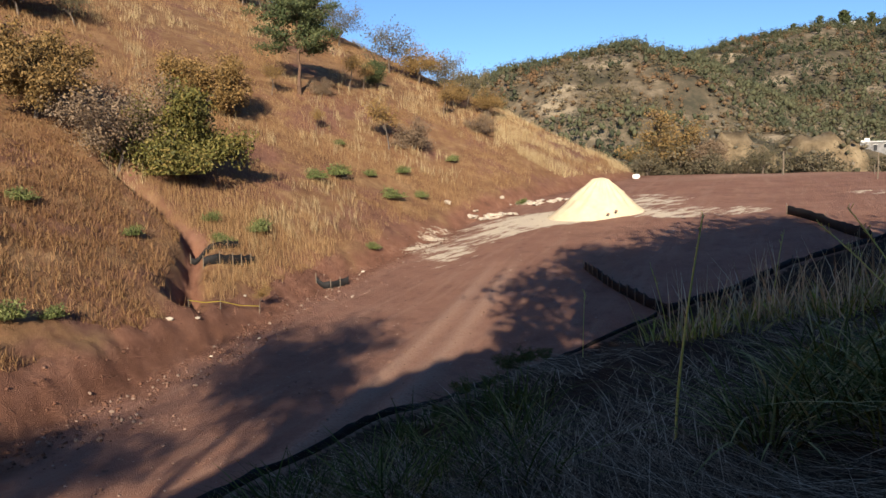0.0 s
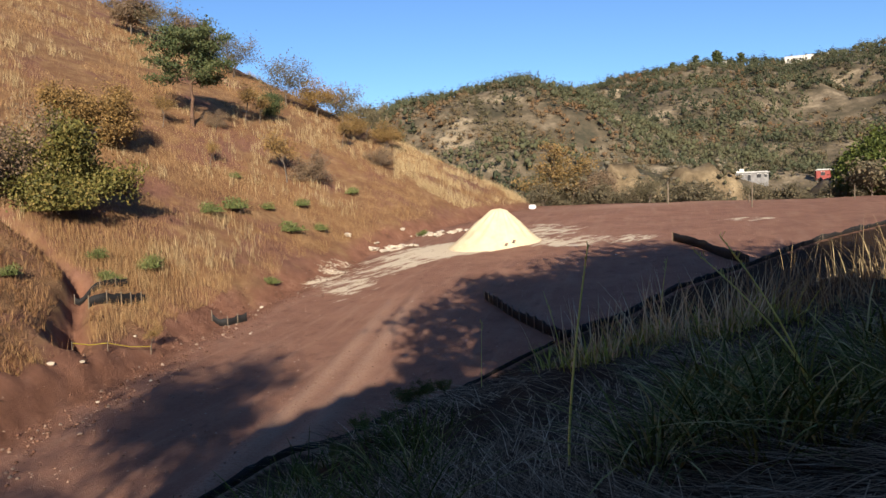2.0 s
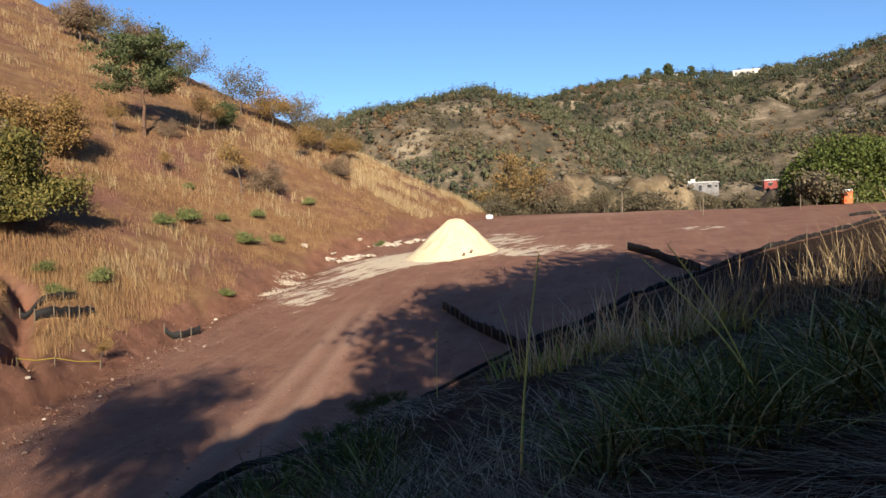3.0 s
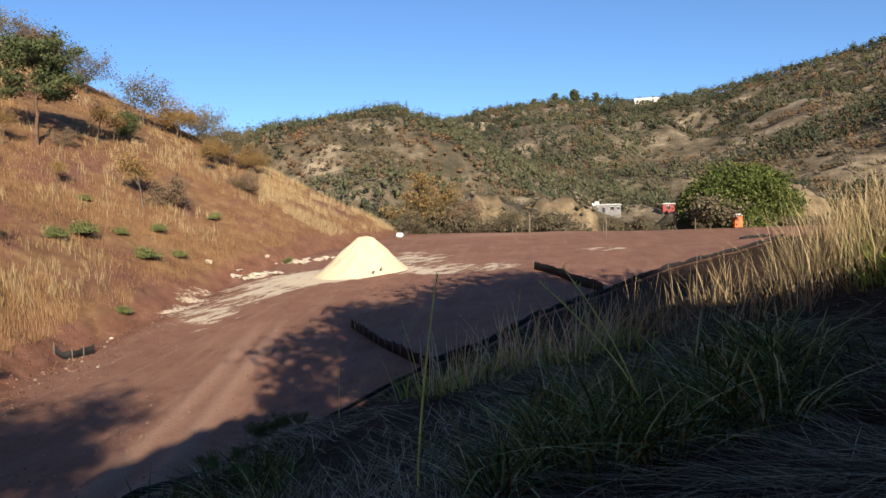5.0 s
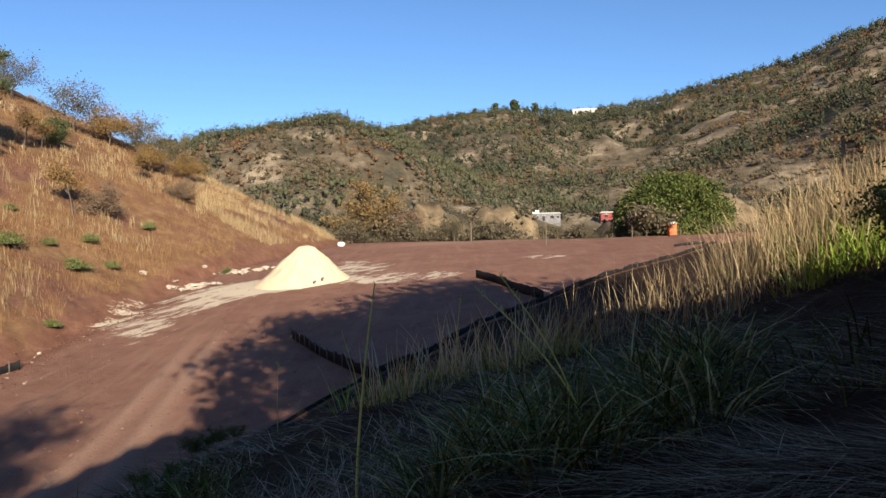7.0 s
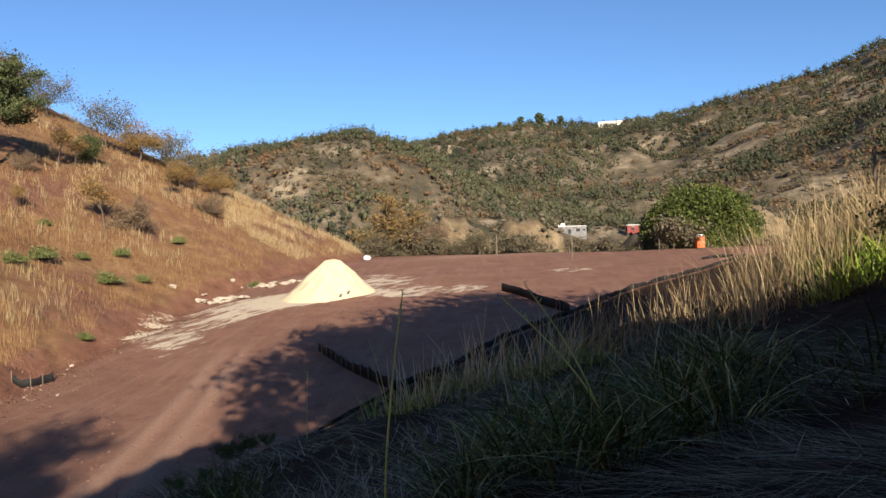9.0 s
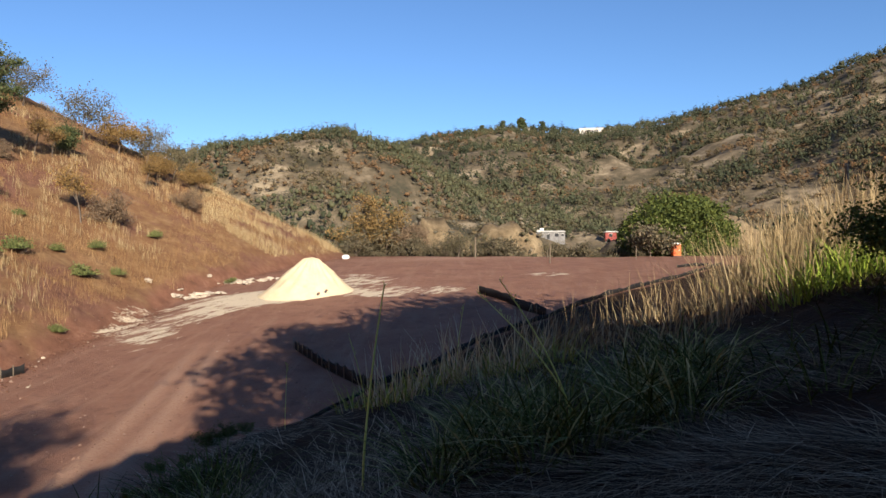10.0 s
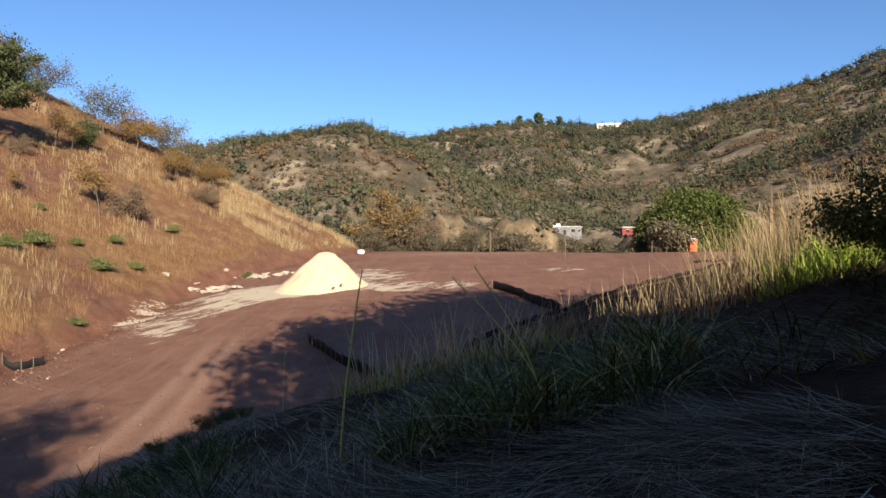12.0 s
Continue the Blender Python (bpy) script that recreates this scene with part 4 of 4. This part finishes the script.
# ---- silt fences ----
def silt_fence(points, tall, label, step=0.3, stake_gap=1.3):
    p = np.array(points, float)
    cum = np.concatenate([[0], np.cumsum(np.hypot(*np.diff(p, axis=0).T))])
    s = np.linspace(0, cum[-1], max(4, int(cum[-1] / step)))
    x, y = np.interp(s, cum, p[:, 0]), np.interp(s, cum, p[:, 1])
    tx, ty = np.gradient(x), np.gradient(y)
    ln = np.hypot(tx, ty)
    nx, ny = -ty / ln, tx / ln
    ground_z = height(x, y)
    wob = (fbm(s / 1.1, s * 0, 3, len(points)) - 0.5)
    sag = 0.22 * (fbm(s / 0.5, s * 0 + 2, 3, 19) - 0.4) + 0.10 * np.abs(np.sin(math.pi * s / stake_gap)) + 0.16 * (fbm(s / 2.5, s * 0 + 5, 2, 9) - 0.3)
    x0, y0, z0 = float(x[0]), float(y[0]), float(ground_z[0])
    ob = hold("silt_fence", x0, y0, z0, 0, label, "silt fence")
    rows = []
    for side in (-0.006, 0.006):
        for t, bow in ((-0.08, 0.0), (0.45, 0.16), (1.0, 0.07)):
            off = side + bow * wob
            rows.append(np.stack([x + nx * off - x0, y + ny * off - y0, ground_z + t * (tall - sag * (t > 0.9)) - z0], -1))
    n = len(s)
    verts = np.concatenate(rows)
    faces = []
    order = (0, 1, 2, 5, 4, 3)
    for a, b in zip(order, order[1:] + order[:1]):
        i = np.arange(n - 1)
        faces.append(np.stack([a * n + i, a * n + i + 1, b * n + i + 1, b * n + i], -1))
    me = mesh_of("fabric", verts, np.concatenate(faces), FABRIC)
    part("fabric", me, ob)
    stake = shape("stake", STAKE, (-0.022, 0.022, -0.022, 0.022, -0.3, tall + 0.04))
    for d in np.arange(0.05, cum[-1], stake_gap):
        k = int(np.argmin(np.abs(s - d)))
        st = part("stake", stake, ob, "weathered wooden stake")
        off = 0.05 if ny[k] < 0 else -0.05
        st.matrix_basis = pose(x[k] + nx[k] * off - x0, y[k] + ny[k] * off - y0, ground_z[k] - z0, 0, 0, math.degrees(math.atan2(ty[k], tx[k])))
    return ob


silt_fence(((-8.0, 45.3), (-7.2, 45.2), (-6.1, 46.1)), 0.55, "short black silt fence with pale stakes on the road", 0.2, 0.75)
silt_fence(((-13.3, 40.4), (-12.6, 40.7), (-11.8, 41.8), (-11.2, 43.3)), 0.66, "curved black silt fence above the washed out gully", 0.2, 0.8)
silt_fence(((-14.4, 41.6), (-13.4, 42.0), (-12.3, 43.9)), 0.5, "sagging black silt fence higher on the slope", 0.2, 1.2)
silt_fence(((8.0, 42.4), (8.3, 38), (9.0, 33.5), (9.6, 31.6)), 0.6, "black silt fence running down to the bank", 0.3, 0.9)
silt_fence(((25.4, 54.9), (25.6, 50), (25.2, 46.5), (25.2, 43.6)), 0.75, "black silt fence crossing the upper yard", 0.3, 5.0)
silt_fence(((-7.6, 14.0), (-5.2, 17.1), (-1.7, 22.8), (3.5, 27.4), (9.1, 31.7)), 0.32, "low slumped black silt fence along the foot of the bank", 0.4, 60)
# fabric is run on at the far end in place of the dark shaded bank edge
silt_fence(((9.3, 31.9), (13.7, 34.9), (18.6, 39.6), (24.8, 43.2), (31, 47.2), (38.5, 51.6), (46.2, 55.5), (57.0, 62.0)), 0.45, "long black silt fence, its far end standing for the dark bank edge", 0.4, 6.0)
silt_fence(((52.2, 63.2), (54, 63.6), (56.4, 63.2)), 0.4, "low dark silt fence near the portable toilet", 0.4, 1.5)


# ---- yellow tape round the gully ----
def tape_barrier():
    ob = hold("tape_barrier", -11.8, 33.4, None, 0, "yellow tape strung between thin stakes by the gully", "barrier")
    z0 = ob.location.z
    spots = ((-11.8, 33.4), (-10.9, 35.2), (-9.75, 38.0))
    tops = []
    for x, y in spots:
        zz = float(height(x, y)) - z0
        v, f = tubes([(np.array([x + 11.8, y - 33.4, zz - 0.2]), np.array([x + 11.82, y - 33.4, zz + 0.42]), 0.022, 0.02)], 6)
        part("stake", mesh_of("stake", v, f, STAKE), ob, "thin grey stake")
        tops.append(np.array([x + 11.8, y - 33.4, zz + 0.36]))
    for a, b in zip(tops, tops[1:]):
        mid = (a + b) / 2 - np.array([0, 0, 0.09])
        v, f = tubes([(a, mid, 0.022, 0.022), (mid, b, 0.022, 0.022)], 5)
        part("tape", mesh_of("tape", v, f, ROPE), ob, "sagging yellow tape")


tape_barrier()
plant(SAPLING, "dead_sapling", -9.8, 38.4, "dry bare sapling beside the gully", "sapling", size=0.3)


# ---- portable toilet, posts and pole ----
def portable_toilet(x, y, turn):
    ob = hold("portable_toilet", x, y, None, turn, "orange portable toilet with white domed roof", "portable toilet")
    ob.scale = (0.9, 0.9, 0.82)
    part("body", shape("body", ORANGE, (-0.55, 0.55, -0.55, 0.55, 0.1, 1.95), bevel=0.04), ob)
    part("base", shape("base", DARK, (-0.58, 0.58, -0.58, 0.58, -0.05, 0.12)), ob, "dark skid base")
    part("roof", shape("roof", WHITE, (-0.59, 0.59, -0.59, 0.59, 1.95, 2.05), (-0.5, 0.5, -0.5, 0.5, 2.05, 2.22), bevel=0.04), ob, "white domed roof")
    door = part("door", shape("door", ORANGE, (-0.36, 0.36, -0.585, -0.55, 0.2, 1.85), bevel=0.01), ob, "orange door panel")
    part("handle", shape("handle", WHITE, (0.25, 0.3, -0.61, -0.585, 0.95, 1.15)), door, "pale handle")
    part("vent", shape("vent", WHITE, (-0.4, 0.4, -0.57, -0.55, 1.87, 1.94)), ob, "pale vent strip")
    part("side_panel", shape("side_panel", WHITE, (0.55, 0.57, -0.4, 0.05, 0.3, 1.8)), ob, "pale side panel")


portable_toilet(65.5, 79.5, -20)


def post(x, y, tall, r, label):
    ob = hold("wooden_post", x, y, None, 0, label, "post")
    v, f = tubes([(np.array([0, 0, -0.4]), np.array([0.03, 0, tall * 0.5]), r, r * 0.95), (np.array([0.03, 0, tall * 0.5]), np.array([0.02, 0, tall]), r * 0.95, r * 0.85),
                  (np.array([0.02, 0, tall]), np.array([0.02, 0, tall + 0.02]), r * 0.85, 0.005)], 8)
    part("shaft", mesh_of("shaft", v, f, STAKE), ob)
    return ob


post(39.2, 86.0, 2.7, 0.10, "thick weathered wooden post at the yard edge")
post(44.7, 76.7, 2.7, 0.07, "slim pale wooden post at the yard edge")
post(56.5, 76.0, 1.6, 0.06, "short post near the portable toilet")
pole_z = float(height(30.9, 25.2))
post(30.9, 25.2, 11.4 - pole_z, 0.11, "grey wooden pole behind the grassy bank")
for x, y in ((63.5, 75.5), (66.0, 73.2), (48, 83)):
    post(x, y, 1.1, 0.05, "short fence post at the yard edge")


# ---- houses on the far slopes ----
def house(x, y, turn, wide, deep, tall, wall, roof, label, openings, z=None, name="house"):
    ob = hold(name, x, y, z, turn, label, "house")
    part("wall", shape("wall", wall, (-wide / 2, wide / 2, -deep / 2, deep / 2, -2.5, tall)), ob)
    part("roof", shape("roof", roof, (-wide / 2 - 0.4, wide / 2 + 0.4, -deep / 2 - 0.5, deep / 2 + 0.5, tall, tall + 0.3), (-wide / 2 + 0.2, wide / 2 - 0.2, -deep / 2 + 0.4, deep / 2 - 0.4, tall + 0.3, tall + 0.55)), ob)
    for k, (ox, ow, oz, oh) in enumerate(openings):
        win = part("window" if oz > 0.4 else "door", shape("opening", DARK, (ox - ow / 2, ox + ow / 2, -deep / 2 - 0.03, -deep / 2 + 0.1, oz, oz + oh)), ob, "dark opening")
        part("frame", shape("frame", WHITE, (ox - ow / 2 - 0.08, ox + ow / 2 + 0.08, -deep / 2 - 0.06, -deep / 2 - 0.03, oz + oh, oz + oh + 0.12)), win, "pale lintel")
    return ob


h1 = house(161.5, 277.4, -28, 12.0, 8, 3.0, GREYWALL, SHEET, "grey block house with pale metal roof among scrub", ((-4, 1.2, 1, 1.4), (-1, 1.1, 0, 2.2), (2.5, 1.6, 1, 1.4), (5, 1.0, 1.2, 1.0)))
part("water_tank", shape("water_tank", WHITE, (-4.6, -2.8, -1, 1, 3.55, 4.7), bevel=0.2), h1, "white rooftop tank")
part("parapet", shape("parapet", WHITE, (-6.4, -4.5, -4.2, -3.9, 3.0, 3.9)), h1, "white parapet")
h2 = house(188.5, 267.2, -30, 10.5, 7, 3.0, REDWALL, SHEET, "red house with white gable and metal roof", ((-3, 1.4, 1, 1.3), (3.2, 1.2, 0, 2.2)))
part("gable", shape("gable", WHITE, (0.4, 5.3, -3.7, -3.5, 1.0, 2.9)), h2, "white gable panel")


def spot(az, r):
    return r * math.sin(radians(az)), r * math.cos(radians(az))


x, y = spot(33.3, 778)
house(x, y, -33, 24, 10, 5.0, PLASTER, PLASTER, "long white building on the ridge top", ((-9, 2, 1.5, 2), (-4, 2, 1.5, 2), (1, 2, 1.5, 2), (6, 2, 1.5, 2), (11, 2, 1.5, 2)), name="ridge_building")
for az, w, h in ((25.4, 9, 5), (27.0, 11, 5), (28.6, 8, 4), (26.2, 6, 4), (34.9, 7, 4)):
    x, y = spot(az, 790)
    house(x, y, -az, w, 7, h, PLASTER, SHEET, "small white house on the ridge top", ((-1.5, 1.2, 1, 1.3), (1.5, 1.2, 1, 1.3)), name="ridge_house")
FAR_TALL_PINE = pine(27, 8.5, 5.5, 0.3, 0.3, 16, 0.32)
for az, size in ((26.6, 1.0), (28.0, 1.2), (28.2, 0.9), (25.0, 0.8), (29.6, 1.0)):
    x, y = spot(az, 775)
    plant(FAR_TALL_PINE, "ridge_pine", x, y, "tall dark pine standing on the ridge line", "tree", "pines on the ridge", 1.4 * size, 40 * az)

# ---- trees behind the viewer, known by their shadows ----
TALL_OAK = broadleaf(51, 8.0, 8.0, 0.5, 7, 9, 0.15, LEAF_OLIVE, 0.16, 0.25, 1.0, 0.42, 3.0)
DENSE_OAK = broadleaf(52, 7.5, 8.0, 0.64, 8, 11, 0.14, LEAF_OLIVE, 0.16, 0.45, 0.8, 0.5, 3.0)
SPREAD_OAK = broadleaf(57, 8.6, 8.4, 0.5, 6, 8, 0.14, LEAF_OLIVE, 0.13, 0.55, 0.9, 0.42, 1.0)
for x, y, size, turn in ((-9.6, -26.0, 1.1, 0), (-12.8, -26.0, 0.78, 200), (-8.2, -24.6, 0.7, 130), (-20.0, -31.0, 0.8, 60)):
    plant(SPREAD_OAK, "bank_tree", x, y, "leafy oak on the crest of the near hill", "tree", "trees on the near crest", size, turn)
for meshes, x, y, z, size, turn in ((TALL_OAK, 6.0, -13.0, 12.0, 1.55, 90), (DENSE_OAK, 8.6, -9.5, 11.1, 1.75, 30), (DENSE_OAK, 12.5, -9.0, 10.9, 1.8, 200), (DENSE_OAK, 20.5, -8.0, 10.0, 2.2, 300), (DENSE_OAK, 16.5, -9.5, 10.2, 2.15, 120)):
    plant(meshes, "bank_tree", x, y, "tall oak on the crest of the near hill", "tree", "trees on the near crest", size, turn, z=z)

# unseen bush, added to block sun where the crest's shadow leaves a gap
for x, y, size, turn in ((1.2, -13.5, 0.5, 0),):
    plant(OAK_OLIVE, "shadow_bush", x, y, "unseen bushy oak added to fill out the hill's shadow", "bush", "bushes on the near crest", size, turn)

# ---- grass on the near bank ----
rng = np.random.default_rng(91)
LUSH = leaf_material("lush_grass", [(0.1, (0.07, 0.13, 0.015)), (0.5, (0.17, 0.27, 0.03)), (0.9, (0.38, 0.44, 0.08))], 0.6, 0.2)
# greens of the lip tufts, raised in colour to stand in for light
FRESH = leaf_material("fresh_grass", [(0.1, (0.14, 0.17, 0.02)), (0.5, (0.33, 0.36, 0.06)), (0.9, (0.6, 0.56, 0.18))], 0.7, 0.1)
# lighter copy of the straw, brightened to stand in for light on the tips
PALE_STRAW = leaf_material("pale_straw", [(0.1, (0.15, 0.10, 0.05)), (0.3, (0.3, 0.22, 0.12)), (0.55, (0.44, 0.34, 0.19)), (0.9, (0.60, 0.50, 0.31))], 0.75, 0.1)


def on_bank(x, y):
    return bank_height(x, y) > road_height(x, y) - 0.45


def clumps(n, each, az0, az1, r0, r1, spread, power=1.0, gate=None):
    cx, cy = scatter(rng, n, az0, az1, r0, r1, power)
    ok = on_bank(cx, cy)
    if gate is not None:
        ok &= gate(cx, cy)
    cx, cy = cx[ok], cy[ok]
    k = rng.integers(each // 2, each + each // 2, len(cx))
    ids = np.repeat(np.arange(len(cx)), k)
    n = len(ids)
    x, y = cx[ids] + rng.normal(0, spread, n), cy[ids] + rng.normal(0, spread, n)
    out = np.arctan2(y - cy[ids], x - cx[ids])
    return x, y, out + rng.normal(0, 0.5, n), rng.uniform(0, 1, len(cx))[ids]


def turf(name, mat, label, spots, tall, wide, lean, curl, segs=3, lift=0.0):
    """Grass in clumps; tall, wide, lean and curl are ranges."""
    x, y, out, tint = spots
    n = len(x)
    h = tall[0] + (tall[1] - tall[0]) * rng.uniform(0, 1, n) ** 1.6
    return sward(name, rng, x, y, h, rng.uniform(*wide, n), rng.uniform(*lean, n), rng.uniform(*curl, n), mat, label, tint, segs, lift, out)


x, y = scatter(rng, 52000, -34, 66, 1.3, 13, 0.95)
ok = on_bank(x, y) & (fbm(x / 0.6, y / 0.6, 3, 97) > 0.42)
x, y = x[ok], y[ok]
n = len(x)
flow = 5.0 * fbm(x / 1.4, y / 1.4, 2, 98) + rng.normal(0, 0.7, n)
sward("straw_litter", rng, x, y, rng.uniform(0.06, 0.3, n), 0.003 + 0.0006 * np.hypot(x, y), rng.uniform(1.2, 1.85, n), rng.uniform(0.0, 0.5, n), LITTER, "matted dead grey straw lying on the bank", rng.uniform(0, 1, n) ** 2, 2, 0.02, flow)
# brightest straw copy: light on the lip stalks is put into their colour
LIT_LIP_STRAW = leaf_material("lit_lip_straw", [(0.1, (0.35, 0.26, 0.14)), (0.5, (0.66, 0.55, 0.34)), (0.9, (0.85, 0.76, 0.55))], 0.75, 0.1)
turf("lip_stalks", LIT_LIP_STRAW, "thin pale seed stalks along the lip, coloured as if lit", clumps(44, 8, 17, 31, 5.5, 6.6, 0.10), (0.15, 0.72), (0.007, 0.012), (0.02, 0.35), (0, 0.3))
turf("tall_dry_grass", PALE_STRAW, "tall pale grass with thin seed stalks", clumps(95, 9, 29, 45, 5.7, 8.0, 0.12), (0.12, 0.66), (0.004, 0.009), (0.02, 0.5), (0, 0.35))
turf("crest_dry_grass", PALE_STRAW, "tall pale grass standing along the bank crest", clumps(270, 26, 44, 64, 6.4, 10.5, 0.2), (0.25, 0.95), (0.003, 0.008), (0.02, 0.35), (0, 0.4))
turf("green_tufts", SHADED_GREEN, "arching tufts of green grass darkened for shade", clumps(110, 34, 23, 46, 2.2, 4.6, 0.07, 1.0, lambda a, b: fbm(a / 0.9, b / 0.9, 2, 94) > 0.45), (0.18, 0.52), (0.006, 0.013), (0.1, 0.6), (0.2, 0.9), 5)
turf("side_tufts", SHADED_GREEN, "loose green grass mixed with straw", clumps(70, 24, 44, 66, 2.2, 6.0, 0.08, 1.0, lambda a, b: fbm(a / 1.1, b / 1.1, 2, 96) > 0.45), (0.15, 0.5), (0.005, 0.012), (0.2, 0.8), (0.2, 0.9), 5)
turf("near_tufts", SHADED_GREEN, "short green tufts on the bank shelf", clumps(60, 32, -14, 7, 2.6, 4.8, 0.07), (0.12, 0.42), (0.005, 0.011), (0.1, 0.6), (0.2, 0.8), 4)
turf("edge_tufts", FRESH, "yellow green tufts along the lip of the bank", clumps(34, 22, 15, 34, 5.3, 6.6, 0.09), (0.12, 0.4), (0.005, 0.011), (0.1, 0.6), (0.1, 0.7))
turf("bank_weeds", SHADED_GREEN, "low green weeds on the bank edge", clumps(140, 24, -34, 8, 2.6, 6.0, 0.10, 1.0, lambda a, b: fbm(a / 1.7, b / 1.7, 2, 95) > 0.45), (0.08, 0.32), (0.004, 0.009), (0.1, 0.6), (0.1, 0.7))
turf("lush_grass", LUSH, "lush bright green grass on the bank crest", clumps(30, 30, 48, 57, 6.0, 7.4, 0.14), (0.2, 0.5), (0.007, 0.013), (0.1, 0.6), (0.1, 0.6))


def grass_stalk(az, r, top, lean, heading, head=0.0, r0=0.0055):
    """One tall stalk with a drooping seed head."""
    x, y = spot(az, r)
    ob = hold("grass_stalk", x, y, None, 0, "single tall yellow green grass stalk", "grass stalk", "stalks near the viewer")
    tall = EYE + top - ob.location.z
    p, segs = np.array([0, 0, -0.05]), []
    for k in range(8):
        t = (k + 1) / 8
        q = np.array([math.cos(heading) * lean * tall * t ** 1.5, math.sin(heading) * lean * tall * t ** 1.5, tall * t])
        segs.append((p, q, r0 * (1.1 - 0.6 * (t - 0.125)), r0 * (1.1 - 0.6 * t)))
        p = q
    v, f = tubes(segs, 5)
    me = mesh_of("stem", v, f, STALK)
    part("stem", me, ob)
    if head:
        rr = np.random.default_rng(int(abs(az) * 10))
        fine = []
        for k in range(16):
            b = segs[6][0] + (segs[7][1] - segs[6][0]) * rr.uniform(0, 1)
            fine.append((b, b + rr.normal(0, 0.014, 3) * head + np.array([0, 0, 0.03 * head]), 0.0010, 0.0018))
        v, f = tubes(fine, 3)
        tagged(part("seed_head", mesh_of("seed_head", v, f, STALK), ob, "fine drooping seed head"), kind="stuff")


# yellow green raised in colour to stand in for sun on the stalk
STALK = plain("yellow_green_stalk", (0.5, 0.54, 0.11), (0.7, 0.68, 0.22), 0.5, 0.3, 8.0, 0)
grass_stalk(17.4, 3.0, -0.19, 0.12, 0.1, 0.3, 0.006)
grass_stalk(34.8, 3.25, -0.24, 0.75, 2.53, 0.6, 0.0045)
grass_stalk(34.4, 3.3, -0.18, 0.5, 2.53, 0.6, 0.0045)
grass_stalk(16.8, 5.7, -0.75, 0.25, 2.4, 0.8, 0.004)
grass_stalk(24.0, 6.3, -0.55, 0.15, 0.3, 0.8, 0.004)
grass_stalk(10.5, 5.8, -0.95, 0.1, 1.0, 1.0, 0.003)

WEED = broadleaf(61, 1.15, 0.45, 0.3, 6, 8, 0.017, LEAF_SHADE, 0.008, 0.8, 0.9, 0.055, 0.1)
for x, y, size in ((3.75, 2.35, 0.62), (3.95, 2.45, 0.7), (3.85, 2.1, 0.55), (4.2, 2.4, 0.75)):
    plant(WEED, "leafy_weed", x, y, "upright dark leafy weed on the bank", "weed", "weeds beside the path", size, 400 * x)
for az, r, size in ((-1.0, 4.5, 0.12), (1.2, 4.8, 0.15), (3.0, 5.0, 0.12), (4.6, 5.4, 0.2), (6.2, 5.6, 0.2), (7.4, 5.7, 0.14), (-3.5, 4.1, 0.12)):
    x, y = spot(az, r)
    plant(WEED, "lip_weed", x, y, "small dark weed on the lip of the bank", "weed", "small weeds on the lip", size, 90 * az)
